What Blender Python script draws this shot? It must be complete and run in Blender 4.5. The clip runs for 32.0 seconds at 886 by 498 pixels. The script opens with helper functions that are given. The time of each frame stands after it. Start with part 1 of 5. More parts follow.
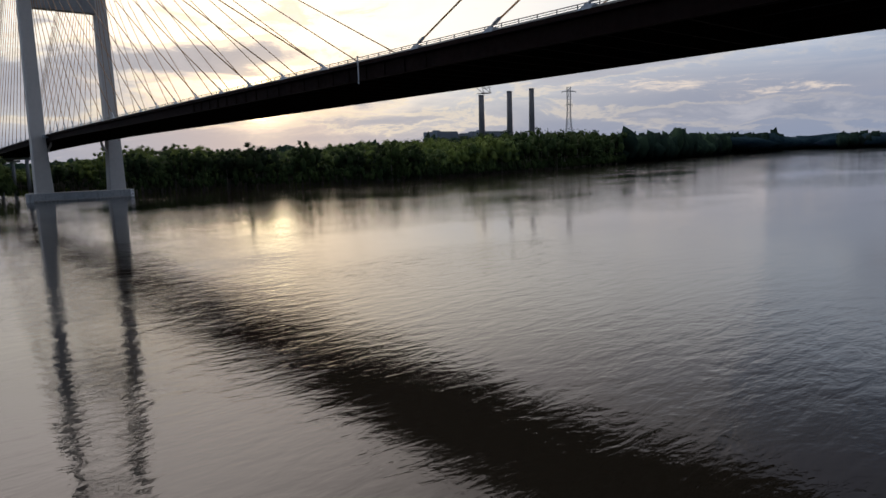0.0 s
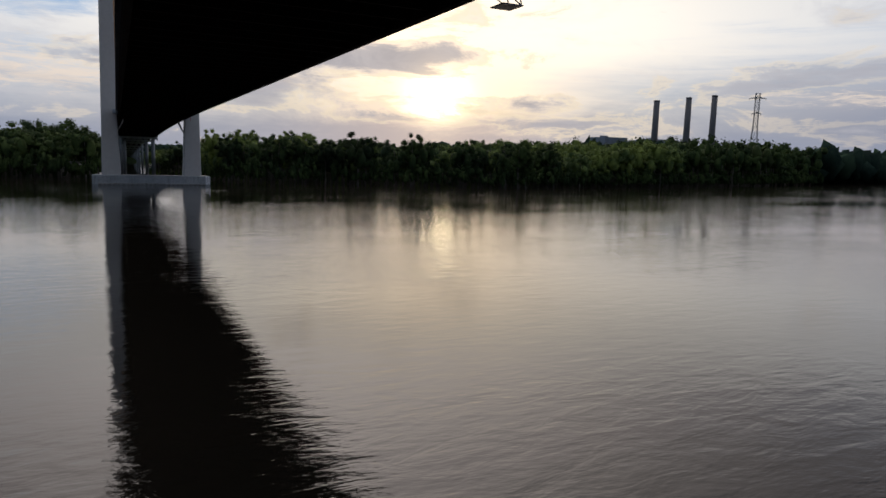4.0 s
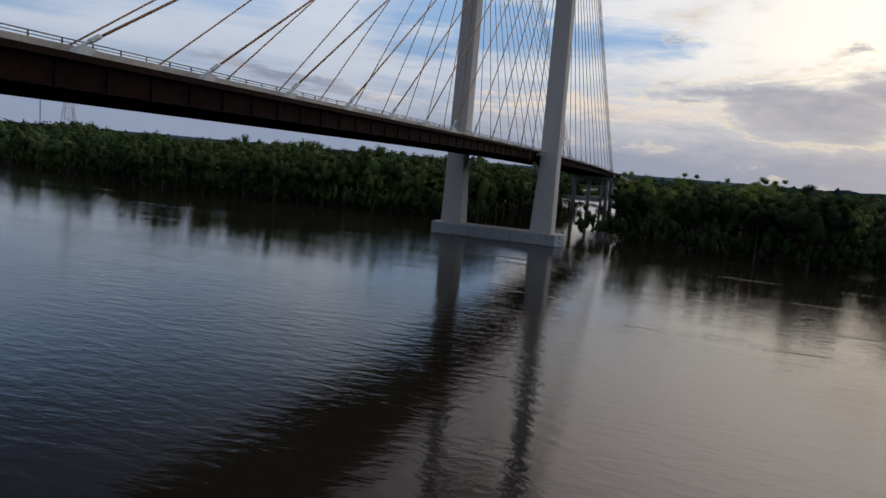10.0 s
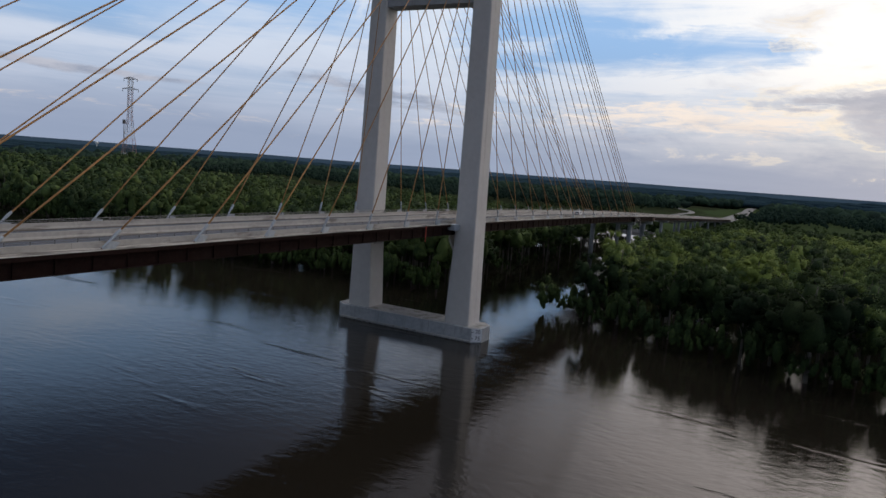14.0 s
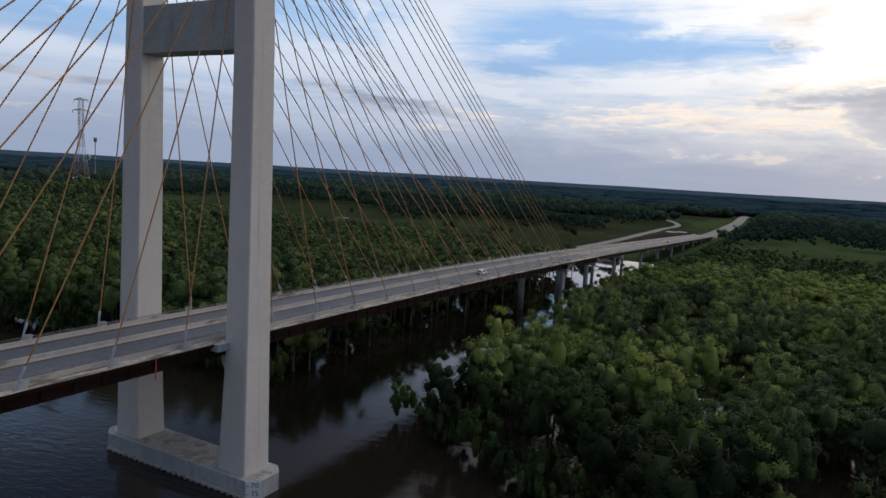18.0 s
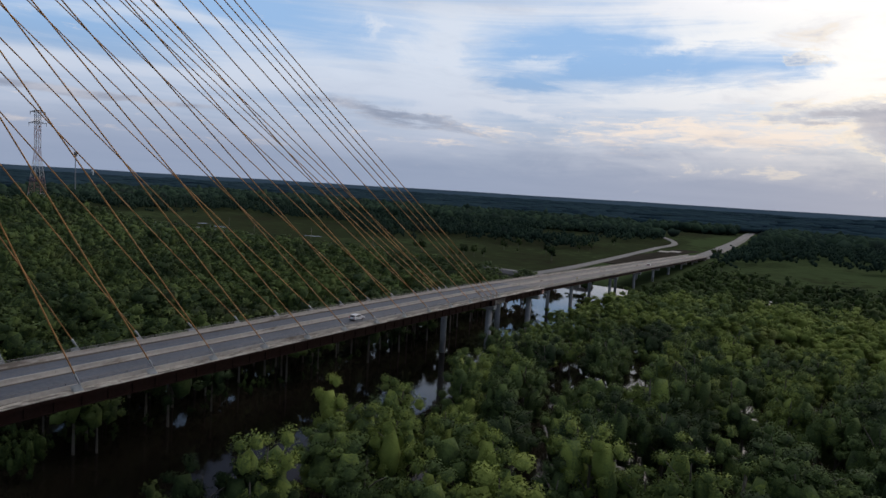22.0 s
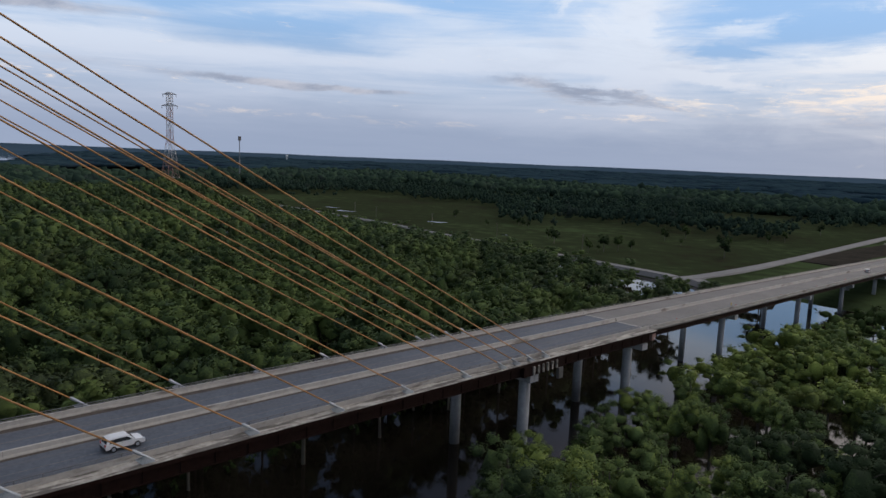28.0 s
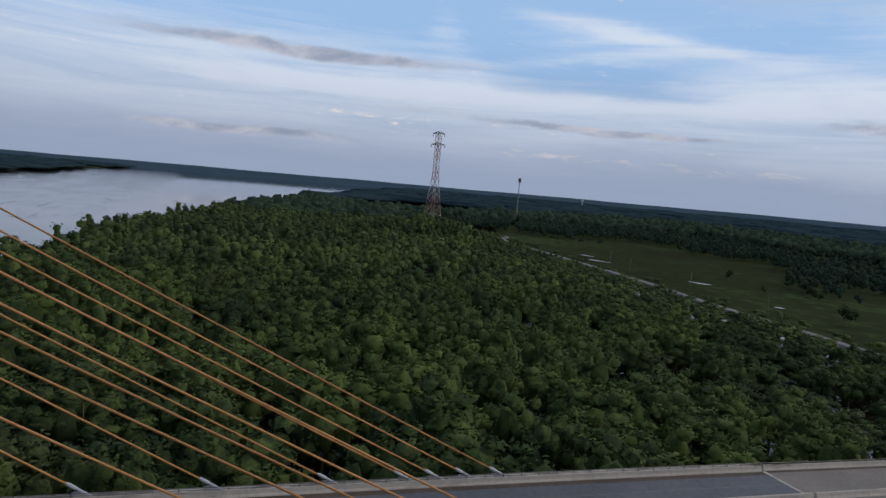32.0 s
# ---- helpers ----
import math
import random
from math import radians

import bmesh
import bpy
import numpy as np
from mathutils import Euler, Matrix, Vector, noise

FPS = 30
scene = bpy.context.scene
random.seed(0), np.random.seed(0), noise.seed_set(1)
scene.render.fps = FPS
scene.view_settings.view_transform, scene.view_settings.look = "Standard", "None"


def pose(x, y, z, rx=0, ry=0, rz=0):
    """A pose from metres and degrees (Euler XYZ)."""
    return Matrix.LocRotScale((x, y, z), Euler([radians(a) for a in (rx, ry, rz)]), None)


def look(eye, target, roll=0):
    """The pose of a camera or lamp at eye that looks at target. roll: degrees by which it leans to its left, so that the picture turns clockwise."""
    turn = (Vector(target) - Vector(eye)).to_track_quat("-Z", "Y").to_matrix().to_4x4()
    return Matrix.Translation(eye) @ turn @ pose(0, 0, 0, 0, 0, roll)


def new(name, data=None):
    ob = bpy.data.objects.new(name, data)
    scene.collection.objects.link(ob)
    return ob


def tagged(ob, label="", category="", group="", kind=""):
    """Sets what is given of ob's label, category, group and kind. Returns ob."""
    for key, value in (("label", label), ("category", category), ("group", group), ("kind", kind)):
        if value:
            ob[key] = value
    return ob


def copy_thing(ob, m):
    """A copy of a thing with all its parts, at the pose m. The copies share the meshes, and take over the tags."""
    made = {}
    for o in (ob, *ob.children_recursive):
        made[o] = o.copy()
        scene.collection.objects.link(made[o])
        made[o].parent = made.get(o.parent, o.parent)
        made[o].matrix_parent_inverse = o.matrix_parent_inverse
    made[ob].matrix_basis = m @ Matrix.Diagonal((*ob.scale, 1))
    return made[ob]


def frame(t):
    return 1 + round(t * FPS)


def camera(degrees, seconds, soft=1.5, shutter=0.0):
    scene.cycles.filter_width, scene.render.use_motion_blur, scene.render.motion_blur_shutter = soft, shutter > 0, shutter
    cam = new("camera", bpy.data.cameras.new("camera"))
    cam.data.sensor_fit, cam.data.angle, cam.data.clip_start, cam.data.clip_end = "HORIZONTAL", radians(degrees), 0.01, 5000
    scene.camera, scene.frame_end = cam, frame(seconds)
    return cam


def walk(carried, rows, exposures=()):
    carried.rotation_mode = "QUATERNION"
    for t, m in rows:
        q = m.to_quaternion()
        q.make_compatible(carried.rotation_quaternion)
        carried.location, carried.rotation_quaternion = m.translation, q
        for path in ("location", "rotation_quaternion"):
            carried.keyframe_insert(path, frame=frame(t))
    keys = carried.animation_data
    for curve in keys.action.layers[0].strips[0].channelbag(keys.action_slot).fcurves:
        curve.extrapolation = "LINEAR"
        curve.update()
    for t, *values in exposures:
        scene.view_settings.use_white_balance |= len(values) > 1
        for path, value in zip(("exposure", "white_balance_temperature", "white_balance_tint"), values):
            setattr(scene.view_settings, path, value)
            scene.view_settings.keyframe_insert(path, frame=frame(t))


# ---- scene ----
PATH = [
    (0, -65.88, -323.63, 13.88, 82.16, 1.70, -39.68),
    (0.5, -59.93, -317.91, 14.10, 82.50, 1.15, -39.48),
    (1, -53.74, -312.46, 14.30, 82.76, 0.66, -39.34),
    (1.5, -47.25, -307.54, 14.39, 82.91, 0.32, -39.13),
    (2, -40.39, -302.83, 14.35, 83.14, -0.40, -38.28),
    (2.5, -33.24, -298.17, 14.36, 83.06, -0.82, -37.52),
    (3, -26.23, -293.35, 14.52, 82.97, -0.87, -37.26),
    (3.5, -19.27, -288.08, 14.10, 82.70, -1.16, -32.52),
    (4, -12.38, -282.37, 13.47, 82.32, -1.77, -25.62),
    (4.5, -5.76, -276.26, 12.89, 82.10, -2.05, -19.00),
    (6.5, 15.81, -248.53, 12.89, 81.51, -2.19, -2.77),
    (7, 21.13, -241.66, 13.52, 81.99, -1.90, -1.92),
    (7.5, 26.47, -234.85, 14.39, 82.57, -2.46, -1.36),
    (8, 31.95, -227.99, 15.45, 83.12, -3.21, 0.34),
    (8.5, 37.65, -221.04, 16.68, 83.19, -4.26, 7.65),
    (9, 43.62, -213.91, 18.07, 83.01, -5.21, 14.15),
    (9.5, 49.11, -206.77, 19.95, 82.73, -4.95, 17.80),
    (10, 54.22, -199.74, 21.99, 82.63, -4.82, 20.22),
    (10.5, 58.96, -192.98, 24.10, 82.64, -4.86, 21.96),
    (11, 63.38, -186.22, 26.49, 82.63, -4.99, 23.32),
    (11.5, 67.73, -179.45, 29.60, 82.59, -4.15, 23.41),
    (12, 71.68, -172.64, 31.96, 82.70, -4.36, 23.81),
    (12.5, 74.92, -165.85, 34.12, 82.58, -4.44, 27.20),
    (13, 77.75, -158.96, 36.04, 82.78, -4.61, 28.00),
    (13.5, 80.44, -151.94, 37.94, 83.00, -4.45, 27.99),
    (14, 82.99, -144.97, 39.93, 83.24, -4.37, 28.04),
    (14.5, 85.21, -138.31, 41.78, 83.63, -4.32, 27.88),
    (16.5, 94.37, -109.66, 52.31, 83.51, -3.55, 28.20),
    (17, 96.32, -102.67, 54.59, 83.58, -3.52, 28.25),
    (17.5, 98.20, -95.65, 57.05, 83.54, -3.42, 28.25),
    (18, 100.00, -88.84, 59.14, 83.61, -3.39, 28.32),
    (18.5, 101.70, -82.10, 60.37, 83.99, -3.49, 28.47),
    (19, 103.38, -75.44, 60.83, 84.48, -3.51, 28.58),
    (19.5, 105.19, -68.50, 61.26, 84.84, -3.56, 28.71),
    (20, 106.91, -60.93, 61.58, 85.18, -3.52, 28.82),
    (20.5, 108.43, -52.79, 61.73, 85.29, -3.43, 28.97),
    (21, 109.80, -44.54, 62.01, 85.39, -3.41, 29.05),
    (21.5, 110.98, -36.07, 62.60, 85.20, -3.55, 29.22),
    (22, 111.94, -27.46, 62.80, 84.79, -3.43, 29.29),
    (22.5, 112.55, -18.57, 62.76, 84.42, -3.23, 29.38),
    (23, 112.77, -9.84, 62.83, 84.03, -3.00, 29.43),
    (23.5, 112.61, -1.13, 63.29, 83.61, -2.94, 29.71),
    (24, 112.06, 8.04, 63.81, 83.02, -3.13, 32.19),
    (24.5, 110.89, 17.33, 64.15, 82.57, -3.21, 34.69),
    (25, 109.16, 26.72, 64.36, 82.39, -3.18, 36.19),
    (25.5, 106.91, 36.24, 64.55, 82.32, -3.06, 36.95),
    (27.5, 92.35, 81.40, 63.18, 81.73, -3.78, 43.37),
    (28, 88.38, 90.47, 62.73, 82.31, -2.33, 44.89),
    (28.5, 85.19, 99.01, 62.81, 82.73, -2.32, 45.66),
    (29, 82.52, 107.35, 63.05, 83.07, -2.52, 46.62),
    (29.5, 80.19, 115.68, 63.15, 83.44, -3.08, 50.44),
    (30, 78.10, 124.31, 63.23, 83.64, -3.76, 54.62),
    (30.5, 76.16, 133.18, 63.27, 83.93, -4.06, 58.65),
    (31, 74.19, 141.67, 63.27, 84.26, -4.34, 62.42),
    (31.5, 72.26, 150.11, 63.29, 84.44, -4.54, 65.96),
    (32, 69.47, 158.61, 63.20, 84.53, -4.96, 70.20),
]
cam = camera(66.55, 32.0)
SKY_GAIN = 0.10
WAVE = 0.068
EXPOSURES = [(0.0, -0.10), (4.0, -0.20), (8.0, -0.24), (12.0, -0.06), (17.0, 0.14), (19.0, 0.10), (21.0, 0.0), (25.0, 0.16), (28.0, 0.14), (32.0, 0.04)]
walk(cam, [(r[0], pose(*r[1:])) for r in PATH], exposures=EXPOSURES)

# ---- sky, sun ----
SUN_AZ, SUN_EL = radians(25.0), radians(4.6)
world = bpy.data.worlds.new("dusk_sky")
scene.world = world
world.use_nodes = True


class Nodes:
    """Small helper to wire a node tree."""

    def __init__(self, tree):
        self.tree = tree
        tree.nodes.clear()

    def add(self, kind, **values):
        n = self.tree.nodes.new(kind)
        for k, v in values.items():
            setattr(n, k, v)
        return n

    def link(self, a, b):
        self.tree.links.new(a, b)

    def put(self, socket, v):
        if isinstance(v, bpy.types.NodeSocket):
            self.link(v, socket)
        else:
            socket.default_value = v

    def math(self, op, a, b=0.0, clamp=False):
        n = self.add("ShaderNodeMath", operation=op, use_clamp=clamp)
        self.put(n.inputs[0], a)
        self.put(n.inputs[1], b)
        return n.outputs[0]

    def vmath(self, op, a, b=(0, 0, 0)):
        n = self.add("ShaderNodeVectorMath", operation=op)
        self.put(n.inputs[0], a)
        self.put(n.inputs[1], b)
        return n.outputs["Value"] if op == "DOT_PRODUCT" else n.outputs[0]

    def noise(self, vector, scale, detail=4.0, rough=0.55, distortion=0.0):
        n = self.add("ShaderNodeTexNoise")
        self.put(n.inputs["Vector"], vector)
        n.inputs["Scale"].default_value = scale
        n.inputs["Detail"].default_value = detail
        n.inputs["Roughness"].default_value = rough
        n.inputs["Distortion"].default_value = distortion
        return n.outputs["Fac"]

    def steps(self, v, lo, hi, a=0.0, b=1.0):
        n = self.add("ShaderNodeMapRange", interpolation_type="SMOOTHSTEP")
        self.put(n.inputs["Value"], v)
        for k, q in (("From Min", lo), ("From Max", hi), ("To Min", a), ("To Max", b)):
            n.inputs[k].default_value = q
        return n.outputs["Result"]

    def mix(self, fac, a, b, blend="MIX"):
        n = self.add("ShaderNodeMix", data_type="RGBA", blend_type=blend)
        self.put(n.inputs["Factor"], fac)
        self.put(n.inputs[6], a if isinstance(a, bpy.types.NodeSocket) else (*a, 1.0))
        self.put(n.inputs[7], b if isinstance(b, bpy.types.NodeSocket) else (*b, 1.0))
        return n.outputs[2]

    def mapping(self, vector, scale=(1, 1, 1), turn=(0, 0, 0), move=(0, 0, 0)):
        n = self.add("ShaderNodeMapping")
        self.put(n.inputs["Vector"], vector)
        n.inputs["Scale"].default_value = scale
        n.inputs["Rotation"].default_value = turn
        n.inputs["Location"].default_value = move
        return n.outputs[0]


# clouds that can be told apart: azimuth to the right of +y, elevation, half width, half height (degrees), tilt, weight
GREY_CLOUDS = [(-82, 9.7, 14, 0.70, -0.01, 0.46), (-88, 3.0, 10, 0.40, 0.0, 0.40), (-57, 5.35, 10, 0.36, -0.02, 0.44), (-37, 6.1, 6, 0.6, -0.08, 0.20), (-75, 6.1, 8, 0.4, 0.0, 0.14),
               (20, 8.0, 9, 1.25, 0.02, 0.40), (14, 7.0, 8, 1.3, 0.05, 0.24), (8, 5.0, 8, 1.5, -0.10, 0.26), (3, 7.2, 6, 0.6, 0.0, 0.16), (32, 4.9, 3.0, 0.65, 0.0, 0.30), (34, 3.2, 6, 0.6, 0.02, 0.28), (22, 3.0, 6, 0.7, 0.02, 0.26), (52, 6.6, 12, 1.2, 0.16, 0.25), (-29, 5.2, 9, 0.55, -0.12, 0.22),
               (10.3, 10.7, 1.3, 0.6, 0.0, 0.26), (-3, 11.0, 1.6, 0.7, 0.0, 0.22), (0, 6.6, 6, 0.4, 0.0, 0.16), (75, 8.0, 10, 1.4, 0.1, 0.22), (66, 3.0, 14, 0.9, 0.0, 0.22)]
CLEAR_SKY = [(-20, 11.4, 6.0, 1.7, 0.0, 0.42), (-12, 10.6, 6, 1.2, 0.08, 0.36), (-23, 8.8, 2.6, 0.7, 0.0, 0.34), (-3.5, 10.4, 2.8, 1.4, 0.0, 0.30), (-46, 12.8, 8, 2.0, -0.1, 0.34), (-58, 10.0, 8, 1.6, 0.1, 0.32), (-53, 8.2, 5, 0.9, 0.0, 0.30),
             (-67, 11.4, 5, 1.5, 0.0, 0.32), (-76, 13.6, 9, 2.0, 0.0, 0.40), (-98, 13.5, 12, 2.4, 0.0, 0.40), (-66, 17.0, 16, 3.0, 0.0, 0.36), (-62, 34, 34, 12, 0, 0.24), (-34, 20, 10, 4, 0.2, 0.2)]
WHITE_CLOUDS = [(0, 15.2, 14, 2.6, -0.12, 0.44), (-30, 9.8, 2.4, 4.2, 0.1, 0.36), (2, 9.3, 5, 1.8, 0.0, 0.34), (12, 12.0, 14, 3.0, 0.0, 0.34), (30, 34, 60, 20, 0, 0.30), (-62, 7.6, 26, 0.9, 0.0, 0.26), (-80, 7.4, 12, 0.6, 0.0, 0.24), (-71, 12.6, 2.0, 3.6, 0.7, 0.26),
                (-54, 12.6, 11, 0.7, -0.18, 0.30), (-58, 11.0, 9, 0.5, 0.10, 0.22), (-20.8, 10.7, 3.0, 0.6, 0.16, 0.36), (-24.5, 7.2, 5.0, 0.40, -0.26, 0.40), (-10, 8.3, 6, 0.5, 0.05, 0.42), (-36, 12.5, 0.9, 0.7, 0.9, 0.25), (50, 13, 16, 5, 0, 0.2), (-42, 8.4, 12, 1.2, 0.0, 0.28), (-9, 12.2, 5, 0.5, 0.2, 0.28)]
RIPPLED = [(-8, 5.4, 11, 1.4, 0.03, 0.38), (-61, 3.1, 6, 0.32, -0.02, 0.22), (-47, 2.8, 6, 0.32, -0.02, 0.22), (-31, 3.8, 5, 0.35, -0.02, 0.24), (14, 5.8, 9, 0.8, 0.02, 0.26), (-26, 5.2, 6, 0.5, -0.1, 0.18), (-75, 5.2, 14, 0.4, 0.0, 0.14), (30, 3.9, 7, 0.5, 0.0, 0.3), (57, 5.0, 8, 0.5, 0.0, 0.26), (67, 4.4, 3, 0.25, 0.0, 0.3)]


def build_world():
    w = Nodes(world.node_tree)
    ray = w.add("ShaderNodeTexCoord").outputs["Generated"]
    sep = w.add("ShaderNodeSeparateXYZ")
    w.link(ray, sep.inputs[0])
    x, y, z = sep.outputs[0], sep.outputs[1], sep.outputs[2]
    az = w.math("MULTIPLY", w.math("ARCTAN2", x, y), 57.2958)
    el = w.math("MULTIPLY", w.math("ARCSINE", z), 57.2958)

    # the outlines of the clouds are torn by wind
    both = w.add("ShaderNodeCombineXYZ")
    w.link(az, both.inputs[0])
    w.link(el, both.inputs[1])
    tear = w.noise(w.mapping(both.outputs[0], (0.13, 0.30, 1), (0, 0, 0.1), (1.7, 9.2, 0)), 1.0, 9.0, 0.66, 0.8)
    tear2 = w.noise(w.mapping(both.outputs[0], (0.10, 0.42, 1), (0, 0, -0.08), (8.1, 3.3, 0)), 1.0, 9.0, 0.66, 0.8)
    pull = w.steps(az, -60.0, -15.0, 0.45, 1.0)
    az_t = w.math("ADD", az, w.math("MULTIPLY", w.math("MULTIPLY", w.math("SUBTRACT", tear, 0.5), 13.0), pull))
    el_t = w.math("ADD", el, w.math("MULTIPLY", w.math("MULTIPLY", w.math("SUBTRACT", tear2, 0.5), 3.4), pull))

    def field(rows):
        total = 0.0
        for a, e, ww, hh, tilt, weight in rows:
            du, dv = w.math("SUBTRACT", az_t, float(a)), w.math("SUBTRACT", el_t, float(e))
            u = w.math("DIVIDE", w.math("ADD", w.math("MULTIPLY", du, math.cos(tilt)), w.math("MULTIPLY", dv, math.sin(tilt))), float(ww))
            v = w.math("DIVIDE", w.math("SUBTRACT", w.math("MULTIPLY", dv, math.cos(tilt)), w.math("MULTIPLY", du, math.sin(tilt))), float(hh))
            q = w.math("ADD", w.math("MULTIPLY", u, u), w.math("MULTIPLY", v, v))
            total = w.math("ADD", total, w.math("MULTIPLY", w.math("EXPONENT", w.math("MULTIPLY", q, -1.0)), weight))
        return total

    sky = w.add("ShaderNodeTexSky", sky_type="NISHITA", sun_disc=False, sun_elevation=SUN_EL, sun_rotation=SUN_AZ,
                altitude=0, air_density=1.0, dust_density=0.6, ozone_density=2.5)
    clear = w.mix(1.0, sky.outputs[0], (SKY_GAIN * 0.72, SKY_GAIN * 0.98, SKY_GAIN * 1.55), "MULTIPLY")
    clear = w.mix(w.steps(el, 3.0, 13.0, 0.45, 0.85), clear, (0.36, 0.56, 0.86))
    # cloud sheets overhead: the ray meets a flat layer
    up = w.math("ADD", w.math("MAXIMUM", z, 0.0), 0.09)
    comb = w.add("ShaderNodeCombineXYZ")
    w.link(w.math("DIVIDE", x, up), comb.inputs[0])
    w.link(w.math("DIVIDE", y, up), comb.inputs[1])
    sheet = comb.outputs[0]
    toward = w.vmath("DOT_PRODUCT", ray, (math.sin(SUN_AZ) * math.cos(SUN_EL), math.cos(SUN_AZ) * math.cos(SUN_EL), math.sin(SUN_EL)))
    toward = w.math("MAXIMUM", toward, 0.0)
    warm = w.math("POWER", toward, 5.0)
    near_sun = w.math("POWER", toward, 75.0)
    wide_glow = w.math("MULTIPLY", w.math("POWER", toward, 20.0), w.steps(el, 5.0, 10.0, 0.0, 0.28))
    core = w.math("POWER", toward, 1400.0)
    # fine cloud texture in bearing and elevation
    flat = w.add("ShaderNodeCombineXYZ")
    w.link(az, flat.inputs[0])
    w.link(el, flat.inputs[1])
    flat = flat.outputs[0]
    coarse = w.noise(w.mapping(flat, (0.045, 0.20, 1), (0, 0, 0), (2.3, 5.1, 0)), 1.0, 10.0, 0.58, 0.7)
    fleece = w.noise(w.mapping(flat, (0.16, 0.42, 1), (0, 0, 0.05), (7.7, 1.3, 0)), 1.0, 10.0, 0.64, 0.5)
    # smooth streaks away from the sun, fleecy heaps towards it
    lumpy = w.steps(az, -48.0, -8.0, 0.16, 0.62)
    texture = w.math("ADD", w.math("MULTIPLY", coarse, w.math("SUBTRACT", 1.24, lumpy)), w.math("MULTIPLY", fleece, lumpy))
    texture = w.math("ADD", texture, -0.12)
    calm = w.steps(az, -52.0, -14.0, 0.36, 1.0)
    texture = w.math("ADD", w.math("MULTIPLY", w.math("SUBTRACT", texture, 0.5), calm), 0.5)
    # thin white veil
    veil = w.noise(w.mapping(sheet, (0.34, 0.52, 1), (0, 0, 0.5), (3.1, 0.7, 0)), 1.0, 10.0, 0.60, 1.1)
    veil = w.math("ADD", w.math("MULTIPLY", w.math("SUBTRACT", veil, 0.5), w.math("MULTIPLY", calm, 0.6)), 0.27)
    veil = w.math("ADD", veil, w.math("MULTIPLY", texture, 0.4))
    veil = w.math("ADD", veil, w.math("SUBTRACT", field(WHITE_CLOUDS), field(CLEAR_SKY)))
    wisp = w.noise(w.mapping(both.outputs[0], (0.055, 0.85, 1), (0, 0, 0.10), (4.4, 2.2, 0)), 1.0, 7.0, 0.62, 1.2)
    veil = w.math("ADD", veil, w.math("MULTIPLY", w.math("SUBTRACT", wisp, 0.5), 0.55))
    veilm = w.steps(veil, 0.16, 0.72)
    white = w.mix(warm, (0.65, 0.72, 0.84), (1.30, 1.20, 1.05))
    white = w.mix(w.steps(texture, 0.48, 0.66), white, w.mix(warm, (0.52, 0.59, 0.72), (1.05, 0.97, 0.90)))
    off = w.math("DIVIDE", w.math("SUBTRACT", az, 15.0), 31.0)
    lobe = w.math("EXPONENT", w.math("MULTIPLY", w.math("MULTIPLY", off, off), -1.0))
    white = w.mix(w.steps(el, 13.0, 20.5, 0.0, 0.95), white, w.mix(lobe, (0.065, 0.08, 0.135), (2.35, 2.12, 2.05)))
    clear = w.mix(w.steps(el, 15.0, 23.0), clear, w.mix(lobe, (0.05, 0.09, 0.175), (1.3, 1.15, 1.15)))
    col = w.mix(w.math("MULTIPLY", veilm, 0.94), clear, white)
    # lavender haze low down
    low = w.steps(el, 2.0, 11.0, 1.0, 0.0)
    hazec = w.mix(warm, (0.43, 0.47, 0.60), (0.72, 0.64, 0.58))
    col = w.mix(w.math("MULTIPLY", low, 0.66), col, hazec)
    # the sun behind thin cloud
    col = w.mix(wide_glow, col, (2.5, 2.05, 1.5))
    col = w.mix(w.math("MULTIPLY", near_sun, 0.55), col, (2.4, 1.70, 1.00))
    col = w.mix(core, col, (5.0, 4.0, 2.4))
    # duller to the right of the sunset
    dull = w.math("MULTIPLY", w.steps(az, 34.0, 62.0), w.steps(el, 3.5, 9.0, 0.80, 0.10))
    col = w.mix(dull, col, (0.33, 0.34, 0.42))
    # rippled cloud lit from below
    rip = w.noise(w.mapping(flat, (0.40, 2.3, 1), (0, 0, 0.03), (0.4, 1.1, 0)), 1.0, 8.0, 0.66, 0.8)
    ripm = w.steps(w.math("ADD", rip, field(RIPPLED)), 0.60, 0.92)
    ripc = w.mix(near_sun, (0.98, 0.83, 0.70), (1.25, 1.0, 0.62))
    col = w.mix(w.math("MULTIPLY", ripm, 0.78), col, ripc)
    # grey-blue bank on the horizon
    bank = w.math("ADD", el, w.math("MULTIPLY", w.math("SUBTRACT", texture, 0.5), 7.0))
    bankm = w.steps(bank, 1.0, 5.2, 1.0, 0.0)
    bankc = w.mix(warm, (0.265, 0.325, 0.46), (0.36, 0.37, 0.46))
    bankc = w.mix(w.math("MULTIPLY", near_sun, 0.45), bankc, (0.62, 0.45, 0.42))
    col = w.mix(w.math("MULTIPLY", bankm, 0.82), col, bankc)
    # grey clouds, brighter at their ragged rims
    mass = w.math("ADD", texture, field(GREY_CLOUDS))
    rimm = w.math("MULTIPLY", w.steps(mass, 0.58, 0.63), w.math("SUBTRACT", 1.0, w.steps(mass, 0.64, 0.70)))
    col = w.mix(w.math("MULTIPLY", rimm, w.math("MULTIPLY", warm, 0.55)), col, (1.10, 0.92, 0.66))
    midm = w.math("MULTIPLY", w.steps(mass, 0.58, 0.84), w.steps(el, 15.0, 24.0, 1.0, 0.12))
    greyc = w.mix(w.steps(fleece, 0.36, 0.66), (0.24, 0.28, 0.38), (0.50, 0.51, 0.58))
    greyc = w.mix(w.math("MULTIPLY", warm, 0.45), greyc, (0.52, 0.46, 0.46))
